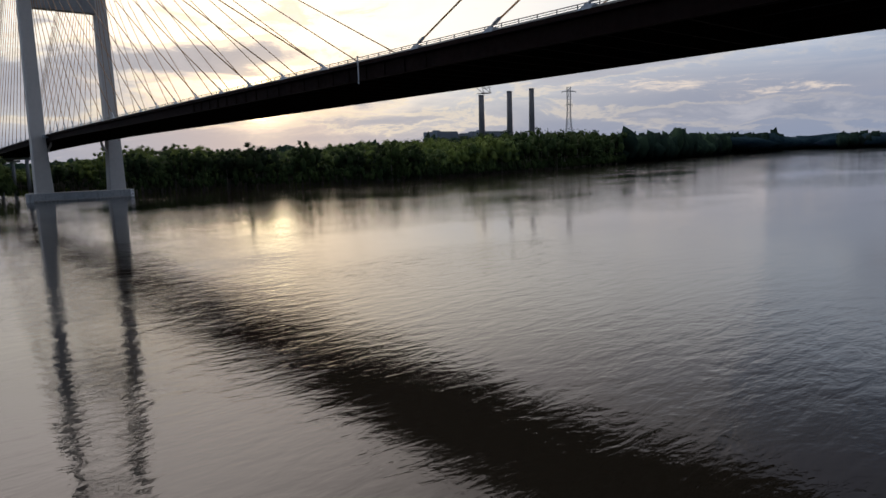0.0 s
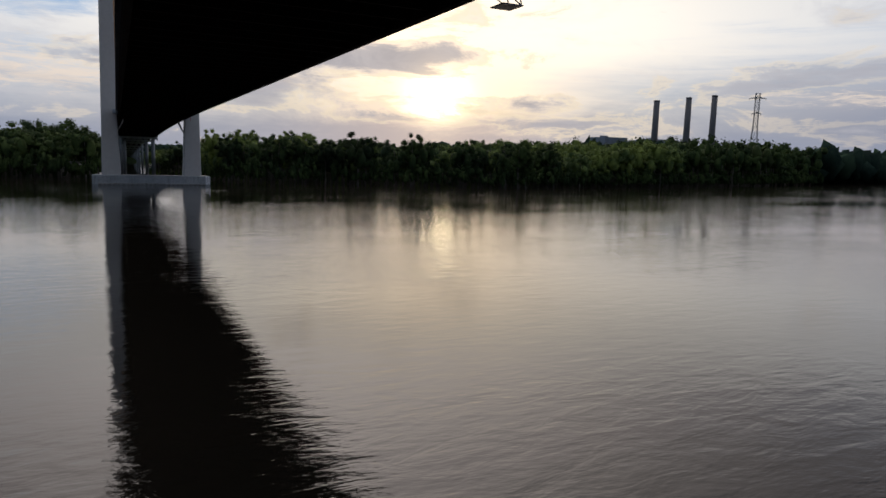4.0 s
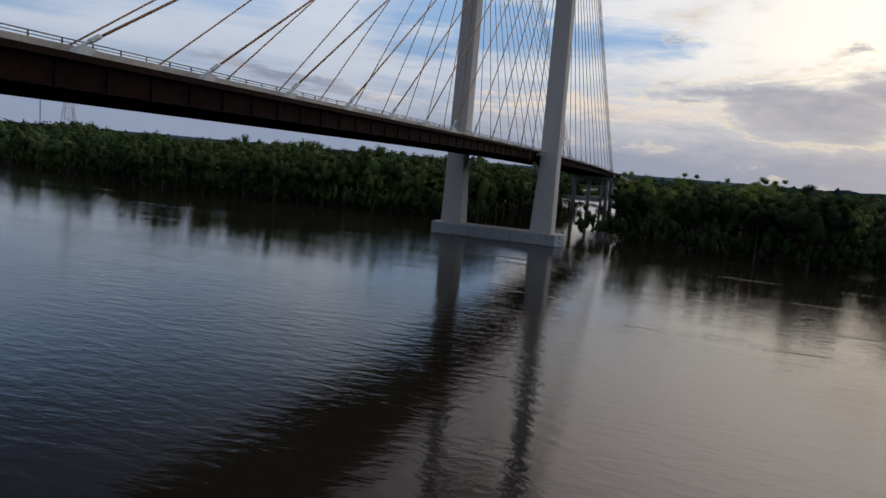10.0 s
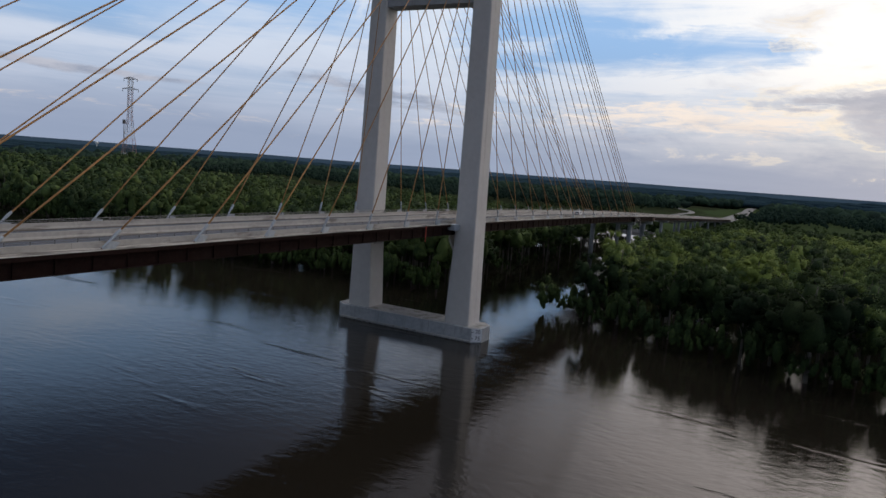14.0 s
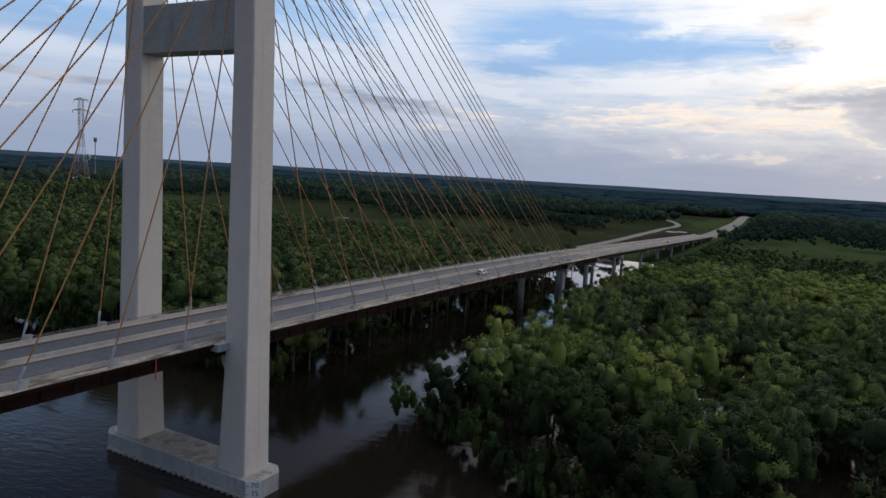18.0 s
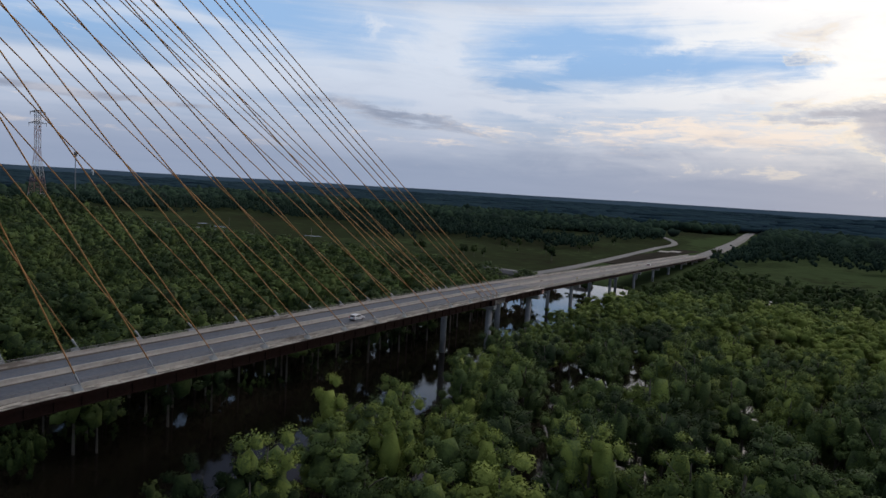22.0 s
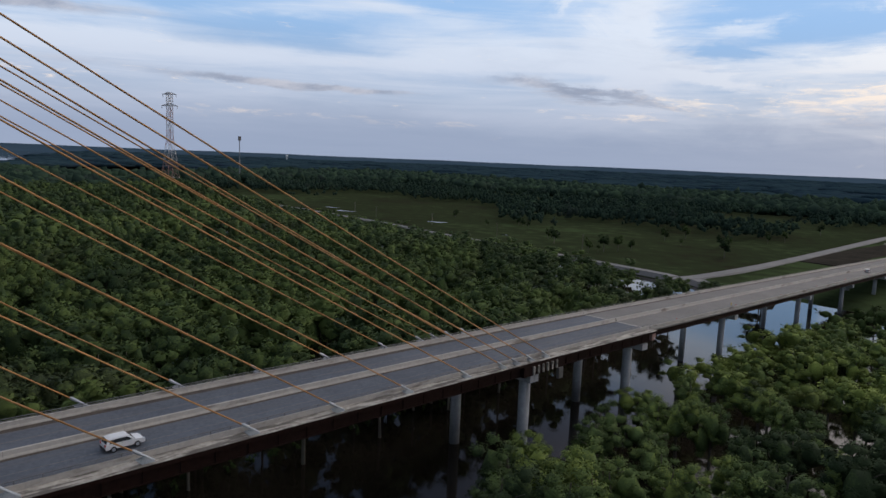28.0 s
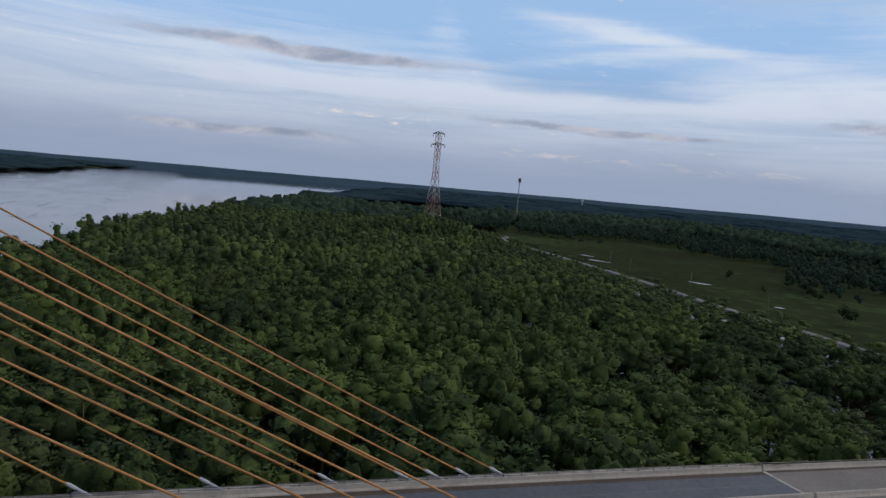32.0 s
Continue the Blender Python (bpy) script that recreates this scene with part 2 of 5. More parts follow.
    greyc = w.mix(w.math("MULTIPLY", core, 0.8), greyc, (1.2, 0.85, 0.5))
    col = w.mix(w.math("MULTIPLY", midm, 0.86), col, greyc)
    # unseen half of the sky away from the sunset, dimmed to darken river-facing sides
    col = w.mix(w.steps(w.math("ABSOLUTE", w.math("SUBTRACT", w.math("ABSOLUTE", w.math("SUBTRACT", az, 25.0)), 180.0)), 15.0, 56.0, 0.80, 0.0), col, (0.08, 0.095, 0.135))
    # added brightness in the unseen sky overhead, to light upward faces
    col = w.mix(w.steps(el, 48.0, 75.0, 0.0, 0.9), col, (0.95, 1.0, 1.10))
    out = w.mix(w.steps(z, -0.03, -0.002), (0.05, 0.06, 0.06), col)
    bg = w.add("ShaderNodeBackground")
    w.link(out, bg.inputs["Color"])
    bg.inputs["Strength"].default_value = 1.0
    o = w.add("ShaderNodeOutputWorld")
    w.link(bg.outputs[0], o.inputs["Surface"])


build_world()
sun = new("sun", bpy.data.lights.new("sun", "SUN"))
sun.data.energy, sun.data.angle, sun.data.color = 0.18, radians(80), (1.0, 0.80, 0.60)
sun.matrix_world = look((0, 0, 0), (-math.sin(SUN_AZ), -math.cos(SUN_AZ), -math.tan(SUN_EL)))

# ---- materials ----


def surface(name, a, b, rough=0.7, metal=0.0, grain=3.0, patch=0.15, bump=0.2, bump_size=6.0, stain=None, stain_scale=(0.3, 0.3, 0.05),
            stain_range=(0.52, 0.7), per_object=0.0, per_island=0.0, spec=0.5):
    """A weathered surface: two colours mixed at two scales, streaky stains, fine relief."""
    m = bpy.data.materials.new(name)
    m.use_nodes = True
    n = Nodes(m.node_tree)
    at = n.add("ShaderNodeTexCoord").outputs["Object"]
    if per_object or per_island:
        at = n.add("ShaderNodeNewGeometry").outputs["Position"]
    f = n.math("ADD", n.math("MULTIPLY", n.noise(at, grain, 5.0), 0.5), n.math("MULTIPLY", n.noise(at, patch, 3.0), 0.5))
    col = n.mix(n.steps(f, 0.35, 0.65), a, b)
    if stain:
        s = n.steps(n.noise(n.mapping(at, stain_scale), 1.0, 6.0, 0.6), *stain_range)
        col = n.mix(n.math("MULTIPLY", s, 0.8), col, stain)
    if per_object:
        v = n.add("ShaderNodeObjectInfo").outputs["Random"]
        col = n.mix(1.0, col, n.add_value(v, per_object), "MULTIPLY")
    if per_island:
        v = n.add("ShaderNodeNewGeometry").outputs["Random Per Island"]
        col = n.mix(1.0, col, n.add_value(v, per_island), "MULTIPLY")
    p = n.add("ShaderNodeBsdfPrincipled")
    n.link(col, p.inputs["Base Color"])
    p.inputs["Metallic"].default_value = metal
    p.inputs["Specular IOR Level"].default_value = spec
    n.link(n.steps(n.noise(at, grain * 0.7, 4.0), 0.3, 0.7, rough - 0.08, min(1.0, rough + 0.1)), p.inputs["Roughness"])
    if bump:
        bm_ = n.add("ShaderNodeBump")
        bm_.inputs["Strength"].default_value = bump
        bm_.inputs["Distance"].default_value = 0.03
        n.link(n.noise(at, bump_size, 6.0), bm_.inputs["Height"])
        n.link(bm_.outputs[0], p.inputs["Normal"])
    o = n.add("ShaderNodeOutputMaterial")
    n.link(p.outputs[0], o.inputs["Surface"])
    return m


def add_value(self, v, amount):
    """A grey that varies by amount round one."""
    c = self.add("ShaderNodeCombineColor")
    g = self.math("ADD", self.math("MULTIPLY", v, 2.0 * amount), 1.0 - amount)
    for k in range(3):
        self.link(g, c.inputs[k])
    return c.outputs[0]


Nodes.add_value = add_value

CONCRETE = surface("tower_concrete", (0.61, 0.58, 0.54), (0.67, 0.64, 0.60), 0.8, 0, 0.8, 0.05, 0.12, 4, (0.42, 0.40, 0.37), (0.5, 0.5, 0.02), (0.60, 0.8))
CROSSBEAM = surface("stained_crossbeam_concrete", (0.34, 0.345, 0.35), (0.43, 0.43, 0.425), 0.85, 0, 1.2, 0.12, 0.2, 5, (0.24, 0.225, 0.205), (0.33, 0.33, 0.05), (0.54, 0.72))
FOOTING_SIDE = surface("pale_footing_concrete", (0.34, 0.36, 0.37), (0.48, 0.49, 0.49), 0.85, 0, 1.2, 0.2, 0.3, 5, (0.22, 0.21, 0.19), (0.5, 0.5, 0.10), (0.54, 0.70))
FOOTING = surface("footing_concrete", (0.26, 0.26, 0.25), (0.40, 0.395, 0.38), 0.85, 0, 1.5, 0.2, 0.3, 5, (0.16, 0.15, 0.13), (0.45, 0.45, 0.10), (0.50, 0.66))
PARAPET = surface("parapet_concrete", (0.37, 0.35, 0.32), (0.48, 0.455, 0.41), 0.85, 0, 1.5, 0.12, 0.3, 5, (0.13, 0.11, 0.09), (0.9, 0.10, 0.5), (0.54, 0.68))
RUST = surface("rust_stained_concrete", (0.30, 0.17, 0.14), (0.40, 0.26, 0.22), 0.85, 0, 2, 0.3, 0.2, 5)
SIGN = surface("faded_yellow_plate", (0.42, 0.32, 0.10), (0.50, 0.38, 0.14), 0.6)
LEDGE = surface("dirty_ledge_concrete", (0.30, 0.275, 0.24), (0.50, 0.47, 0.42), 0.9, 0, 1.2, 0.3, 0.35, 5, (0.055, 0.048, 0.042), (1.4, 0.16, 0.5), (0.44, 0.58))
ROAD = surface("worn_concrete_roadway", (0.074, 0.086, 0.107), (0.110, 0.124, 0.149), 0.75, 0, 2.0, 0.10, 0.2, 8, (0.12, 0.12, 0.13), (0.6, 0.03, 1), (0.52, 0.72))
ROAD_APPROACH = surface("approach_roadway", (0.15, 0.142, 0.134), (0.20, 0.190, 0.178), 0.8, 0, 2.0, 0.10, 0.2, 8, (0.16, 0.15, 0.14), (0.6, 0.03, 1), (0.54, 0.72))
DIRT = surface("gutter_dirt", (0.050, 0.041, 0.034), (0.095, 0.076, 0.060), 0.9, 0, 3.0, 0.2, 0.4, 8)
SOIL = surface("bare_dark_soil", (0.034, 0.031, 0.026), (0.055, 0.049, 0.040), 0.95, 0, 1.0, 0.08, 0.3, 5, spec=0.0)
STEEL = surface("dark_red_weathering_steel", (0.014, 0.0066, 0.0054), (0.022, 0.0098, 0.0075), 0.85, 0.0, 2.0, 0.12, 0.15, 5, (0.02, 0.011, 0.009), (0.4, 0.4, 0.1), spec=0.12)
RAIL = surface("dark_rail_steel", (0.14, 0.14, 0.145), (0.22, 0.22, 0.22), 0.5, 0.6, 6, 0.5, 0.05)
CABLE = surface("tan_orange_cable_sheath", (0.39, 0.19, 0.062), (0.48, 0.245, 0.084), 0.55, 0, 2, 0.05, 0.0, per_object=0.18)
COLLAR = surface("galvanised_collar", (0.34, 0.38, 0.42), (0.48, 0.52, 0.55), 0.45, 0.3, 5, 0.6, 0.05)
COLUMN = surface("grey_pier_concrete", (0.30, 0.31, 0.32), (0.42, 0.43, 0.44), 0.8, 0, 1.5, 0.15, 0.2, 5, (0.15, 0.15, 0.14), (0.6, 0.6, 0.06))
WHITE = surface("white_paint", (0.74, 0.75, 0.76), (0.82, 0.82, 0.82), 0.35, 0, 5, 0.5, 0.0)
BLACK = surface("black_paint", (0.015, 0.015, 0.016), (0.025, 0.025, 0.027), 0.5, 0, 5, 0.5, 0.0)
RED = surface("red_paint", (0.55, 0.06, 0.035), (0.65, 0.09, 0.05), 0.5, 0, 4, 0.3, 0.0)
TYRE = surface("tyre_rubber", (0.012, 0.012, 0.013), (0.02, 0.02, 0.02), 0.85)
GLASS = surface("dark_car_glass", (0.012, 0.014, 0.016), (0.018, 0.02, 0.022), 0.12)
BARK = surface("grey_bark", (0.13, 0.115, 0.095), (0.24, 0.215, 0.18), 0.9, 0, 3, 0.4, 0.5, 8)
STACK = surface("stack_concrete", (0.16, 0.15, 0.15), (0.20, 0.19, 0.19), 0.85, 0, 0.2, 0.02, 0.1, 1)
PLANT = surface("plant_cladding", (0.20, 0.23, 0.27), (0.26, 0.29, 0.33), 0.7, 0, 0.2, 0.02, 0.1, 1)
LATTICE = surface("galvanised_lattice", (0.24, 0.25, 0.27), (0.32, 0.33, 0.35), 0.6, 0.3, 1, 0.1, 0.0)
LATTICE_RED = surface("faded_red_lattice", (0.30, 0.16, 0.14), (0.36, 0.20, 0.18), 0.6, 0.0, 1, 0.1, 0.0)
LATTICE_WHITE = surface("faded_white_lattice", (0.46, 0.44, 0.43), (0.54, 0.52, 0.51), 0.6, 0.0, 1, 0.1, 0.0)
ASPHALT = surface("pale_country_road", (0.15, 0.148, 0.147), (0.20, 0.196, 0.192), 0.85, 0, 1.0, 0.05, 0.2, 4)


def leaf_material(name, dark, mid, light, fine=2.2, spec=0.15):
    m = bpy.data.materials.new(name)
    m.use_nodes = True
    n = Nodes(m.node_tree)
    geo = n.add("ShaderNodeNewGeometry")
    at = geo.outputs["Position"]
    sprig = n.noise(at, fine, 4.0, 0.65)
    f = n.math("ADD", n.math("MULTIPLY", n.noise(at, 0.05, 3.0), 0.42), n.math("MULTIPLY", sprig, 0.28))
    f = n.math("ADD", f, n.math("MULTIPLY", n.noise(at, 0.013, 3.0), 0.30))
    f = n.math("ADD", n.math("MULTIPLY", f, 1.5), -0.25)
    f = n.math("ADD", f, n.math("MULTIPLY", n.math("SUBTRACT", geo.outputs["Random Per Island"], 0.5), 0.16))
    f = n.math("ADD", f, n.math("MULTIPLY", n.math("SUBTRACT", n.add("ShaderNodeObjectInfo").outputs["Random"], 0.5), 0.30))
    col = n.mix(n.steps(f, 0.32, 0.50), dark, mid)
    col = n.mix(n.steps(f, 0.50, 0.70), col, light)
    # here and there a stand flushes reddish brown
    blush = n.math("MULTIPLY", n.steps(n.noise(at, 0.021, 3.0), 0.58, 0.70), 0.28)
    col = n.mix(blush, col, (mid[0] * 1.25, mid[0] * 1.0, mid[2] * 1.1))
    b = n.add("ShaderNodeBump")
    b.inputs["Strength"].default_value = 0.45
    b.inputs["Distance"].default_value = 0.3
    n.link(sprig, b.inputs["Height"])
    p = n.add("ShaderNodeBsdfPrincipled")
    n.link(col, p.inputs["Base Color"])
    n.link(b.outputs[0], p.inputs["Normal"])
    p.inputs["Roughness"].default_value = 0.8
    p.inputs["Specular IOR Level"].default_value = spec
    t = n.add("ShaderNodeBsdfTranslucent")
    n.link(col, t.inputs["Color"])
    n.link(b.outputs[0], t.inputs["Normal"])
    mixs = n.add("ShaderNodeMixShader")
    mixs.inputs[0].default_value = 0.09
    n.link(p.outputs[0], mixs.inputs[1])
    n.link(t.outputs[0], mixs.inputs[2])
    o = n.add("ShaderNodeOutputMaterial")
    n.link(mixs.outputs[0], o.inputs["Surface"])
    return m


LEAF = leaf_material("spring_leaves", (0.034, 0.056, 0.025), (0.088, 0.134, 0.043), (0.205, 0.262, 0.060))
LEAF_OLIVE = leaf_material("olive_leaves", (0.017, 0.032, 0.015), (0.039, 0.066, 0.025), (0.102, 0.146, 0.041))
# olive leaves darkened: shade of the backlit river side put into the colour
LEAF_SHADED = leaf_material("shade_darkened_leaves", (0.014, 0.025, 0.012), (0.030, 0.050, 0.019), (0.066, 0.098, 0.030), 2.2, 0.05)
# bluish greens: the haze of distance is put into these two leaf colours
LEAF_FAR_HAZE = leaf_material("distant_haze_leaves", (0.020, 0.036, 0.028), (0.031, 0.052, 0.038), (0.048, 0.078, 0.047), 0.3, 0.0)
LEAF_HORIZON_HAZE = leaf_material("horizon_haze_leaves", (0.016, 0.033, 0.047), (0.023, 0.045, 0.061), (0.034, 0.062, 0.074), 0.1, 0.0)


def water_material():
    m = bpy.data.materials.new("silty_river_water")
    m.use_nodes = True
    n = Nodes(m.node_tree)
    at = n.add("ShaderNodeNewGeometry").outputs["Position"]
    silt = n.noise(n.mapping(at, (0.010, 0.03, 1), (0, 0, 0.3)), 1.0, 5.0)
    col = n.mix(silt, (0.012, 0.010, 0.007), (0.021, 0.017, 0.012))
    p = n.add("ShaderNodeBsdfPrincipled")
    n.link(col, p.inputs["Base Color"])
    p.inputs["IOR"].default_value = 1.38
    p.inputs["Specular IOR Level"].default_value = 0.5
    # gusts roughen the surface in slow patches
    gust = n.steps(n.noise(n.mapping(at, (0.010, 0.022, 1), (0, 0, 0.4)), 1.0, 4.0, 0.55), 0.36, 0.64)
    place = n.add("ShaderNodeSeparateXYZ")
    n.link(at, place.inputs[0])
    ruffle = n.math("MULTIPLY", n.steps(place.outputs[0], 10.0, 80.0), n.steps(place.outputs[1], -220.0, -90.0))
    n.link(n.math("ADD", n.math("ADD", n.math("MULTIPLY", gust, 0.030), 0.014), n.math("MULTIPLY", ruffle, 0.045)), p.inputs["Roughness"])
    wave = n.noise(n.mapping(at, (0.30, 0.72, 1), (0, 0, -0.55)), 1.0, 3.0, 0.55, 0.4)
    chop = n.noise(n.mapping(at, (0.9, 2.1, 1), (0, 0, -0.2)), 1.0, 4.0, 0.6)
    h = n.math("ADD", n.math("MULTIPLY", wave, 1.0), n.math("MULTIPLY", chop, 0.30))
    h = n.math("MULTIPLY", h, n.math("ADD", n.math("MULTIPLY", gust, 0.8), 0.35))
    # long glittering lines where the current ruffles it near the bank
    line = n.steps(n.noise(n.mapping(at, (0.014, 0.11, 1), (0, 0, 0.15)), 1.0, 4.0, 0.6, 0.6), 0.60, 0.72)
    h = n.math("MULTIPLY", h, n.math("ADD", n.math("MULTIPLY", n.math("MULTIPLY", line, n.steps(n.vmath("DOT_PRODUCT", at, (0, 1, 0)), -130.0, -40.0)), 2.6), 1.0))
    # calm among the trees behind the bank
    pos = n.add("ShaderNodeSeparateXYZ")
    n.link(at, pos.inputs[0])
    h = n.math("MULTIPLY", h, n.steps(pos.outputs[1], 40.0, 110.0, 1.0, 0.16))
    b = n.add("ShaderNodeBump")
    b.inputs["Strength"].default_value = 1.0
    b.inputs["Distance"].default_value = WAVE
    n.link(h, b.inputs["Height"])
    n.link(b.outputs[0], p.inputs["Normal"])
    o = n.add("ShaderNodeOutputMaterial")
    n.link(p.outputs[0], o.inputs["Surface"])
    return m


WATER = water_material()


def ground_material():
    m = bpy.data.materials.new("grass_and_silt")
    m.use_nodes = True
    n = Nodes(m.node_tree)
    at = n.add("ShaderNodeNewGeometry").outputs["Position"]
    f = n.math("ADD", n.math("MULTIPLY", n.noise(at, 0.006, 5.0), 0.55), n.math("MULTIPLY", n.noise(at, 0.08, 5.0), 0.45))
    # lusher grass east of the service road
    sep = n.add("ShaderNodeSeparateXYZ")
    n.link(at, sep.inputs[0])
    f = n.math("ADD", f, n.steps(sep.outputs[0], -75.0, -40.0, 0.0, 0.14))
    col = n.mix(n.steps(f, 0.36, 0.5), (0.030, 0.029, 0.019), (0.034, 0.044, 0.022))
    col = n.mix(n.steps(f, 0.5, 0.66), col, (0.057, 0.082, 0.036))
    col = n.mix(n.math("MULTIPLY", n.steps(n.noise(at, 1.2, 4.0), 0.5, 0.7), 0.35), col, (0.045, 0.050, 0.022))
    p = n.add("ShaderNodeBsdfPrincipled")
    n.link(col, p.inputs["Base Color"])
    p.inputs["Roughness"].default_value = 0.95
    p.inputs["Specular IOR Level"].default_value = 0.0
    o = n.add("ShaderNodeOutputMaterial")
    n.link(p.outputs[0], o.inputs["Surface"])
    return m


GROUND = ground_material()


# glowing backdrop: blue distance haze of the far woods put into the emission colour
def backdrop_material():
    m = bpy.data.materials.new("glowing_hazy_far_woods")
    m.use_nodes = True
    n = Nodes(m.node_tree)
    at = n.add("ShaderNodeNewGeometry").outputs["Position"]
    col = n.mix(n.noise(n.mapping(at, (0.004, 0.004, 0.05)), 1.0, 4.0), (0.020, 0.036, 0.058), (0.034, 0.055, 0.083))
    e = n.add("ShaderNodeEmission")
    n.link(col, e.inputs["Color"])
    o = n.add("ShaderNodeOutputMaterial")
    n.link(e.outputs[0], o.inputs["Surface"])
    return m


FAR_WOODS_GLOW = backdrop_material()

# ---- mesh helpers ----


class Mesh:
    """Collects vertices and faces for one mesh object."""

    def __init__(self):
        self.v, self.f = [], []

    def box(self, x0, x1, y0, y1, z0, z1):
        self.hexa([(x0, y0, z0), (x1, y0, z0), (x1, y1, z0), (x0, y1, z0)], [(x0, y0, z1), (x1, y0, z1), (x1, y1, z1), (x0, y1, z1)])
        return self

    def hexa(self, low, high):
        self.loft([low, high])
        return self

    def loft(self, rings, caps=True, closed=True):
        k, b = len(rings[0]), len(self.v)
        for r in rings:
            self.v.extend(r)
        for i in range(len(rings) - 1):
            for j in range(k if closed else k - 1):
                q = (j + 1) % k
                self.f.append((b + i * k + j, b + i * k + q, b + (i + 1) * k + q, b + (i + 1) * k + j))
        if caps and closed:
            self.f.append(tuple(b + j for j in reversed(range(k))))
            self.f.append(tuple(b + (len(rings) - 1) * k + j for j in range(k)))
        return self

    def tube(self, points, radii, sides=8, caps=True):
        pts = [Vector(p) for p in points]
        if not hasattr(radii, "__len__"):
            radii = [radii] * len(pts)
        rings = []
        for i, p in enumerate(pts):
            d = (pts[min(i + 1, len(pts) - 1)] - pts[max(i - 1, 0)]).normalized()
            a = d.cross(Vector((0, 0, 1)) if abs(d.z) < 0.95 else Vector((0, 1, 0))).normalized()
            c = a.cross(d)
            rings.append([tuple(p + radii[i] * (math.cos(t) * a + math.sin(t) * c)) for t in [2 * math.pi * s / sides for s in range(sides)]])
        return self.loft(rings, caps)

    def beam(self, a, b, w, h):
        """A box bar from a to b."""
        a, b = Vector(a), Vector(b)
        d = (b - a).normalized()
        s = d.cross(Vector((0, 0, 1)) if abs(d.z) < 0.95 else Vector((0, 1, 0))).normalized()
        u = s.cross(d)
        rings = [[tuple(p + i * s * w / 2 + j * u * h / 2) for i, j in ((-1, -1), (1, -1), (1, 1), (-1, 1))] for p in (a, b)]
        return self.loft(rings)

    def along(self, section, ys, height):
        """Sweep a section of (x, z) pairs along y, riding on height(y)."""
        return self.loft([[(x, y, z + height(y)) for x, z in section] for y in ys])

    def data(self, name, smooth=False):
        me = bpy.data.meshes.new(name)
        me.from_pydata(self.v, [], self.f)
        me.validate()
        me.update()
        if smooth:
            me.polygons.foreach_set("use_smooth", [True] * len(me.polygons))
        return me


def part(name, mesh, material, parent=None, label="", smooth=False):
    me = mesh if isinstance(mesh, bpy.types.Mesh) else mesh.data(name, smooth)
    if not me.materials:
        me.materials.append(material)
    ob = new(name, me)
    if parent:
        ob.parent = parent
    if label:
        ob["label"] = label
    return ob


def thing(name, label, category, group="", at=(0, 0, 0), kind=""):
    ob = new(name)
    ob.location = at
    ob.empty_display_size = 0.5
    return tagged(ob, label, category, group, kind)


def array_mesh(name, verts, quads, material, smooth=False, normals=None):
    """A mesh straight from arrays: verts (n, 3), quads (m, 4)."""
    me = bpy.data.meshes.new(name)
    verts = np.asarray(verts, np.float32)
    quads = np.asarray(quads, np.int32)
    k = quads.shape[1]
    me.vertices.add(len(verts))
    me.vertices.foreach_set("co", verts.ravel())
    me.loops.add(quads.size)
    me.loops.foreach_set("vertex_index", quads.ravel())
    me.polygons.add(len(quads))
    me.polygons.foreach_set("loop_start", np.arange(0, quads.size, k, dtype=np.int32))
    if smooth:
        me.polygons.foreach_set("use_smooth", np.ones(len(quads), bool))
    me.update(calc_edges=True)
    if normals is not None:
        at = me.attributes.new("custom_normal", "FLOAT_VECTOR", "POINT")
        at.data.foreach_set("vector", np.asarray(normals, np.float32).ravel())
    me.materials.append(material)
    return me


# ---- the lie of the land ----
MID = -241.3


def deck_z(y):
    """Height of the roadway along the bridge and its approach."""
    if y < MID:
        y = 2 * MID - y
    if y <= 245:
        return 27.13 - 0.766 * y / 100 - 0.489 * (y / 100) ** 2 if y > -60 else 27.41 + 0.1 * (y + 60) / 180
    z = 22.3 - 0.034 * (y - 245)
    return max(z, 4.2 + 2.0 * math.exp(-(y - 245) / 300))


BANK_X = [-5000, -2253, -1294, -561, -343, -140, -20, 20, 60, 150, 363, 700, 1300, 1900, 2200, 2450, 5000]
BANK_Y = [1700, 680, 330, 125, 82, 42, 46, 46, 26, -4, 55, 165, 380, 520, 330, -500, -900]
FAR_X = [-5000, -2000, -800, 0, 800, 2500, 5000]
FAR_Y = [-240, -325, -560, -640, -640, -900, -1000]


def land(x, y):
    """Ground height: river bed, flooded wood, borrow pit, fields behind the levee. Works on arrays."""
    bank, far = np.interp(x, BANK_X, BANK_Y), np.interp(x, FAR_X, FAR_Y)
    z = np.where(y > bank, -0.6 + 0.35 * np.sin(x / 17.0) * np.cos(y / 23.0), -6.0)
    z = np.where(y < far, 1.5, z)
    fields = np.interp(x, [-5000, -660, -390, -85, 20, 60, 300, 5000], [2300, 500, 452, 442, 440, 470, 520, 2300])
    rise = np.clip((y - fields) / 14.0, 0, 1)
    z = z + rise * np.where(y > bank, 2.6, 0)
    return z


def in_pit(x, y):
    """The open water under the approach and the strip along the levee."""
    a = (x > np.interp(y, [232, 300, 400], [-24, -30, -32])) & (x < 12) & (y > 232) & (y < 400 + 0.4 * x)
    b = (x > -330) & (x < -30) & (np.abs(y - np.interp(x, [-330, -250, -120, -30], [416, 412, 402, 388])) < np.interp(x, [-330, -90, -60, -30], [2, 2.5, 3, 4]))
    return a | b


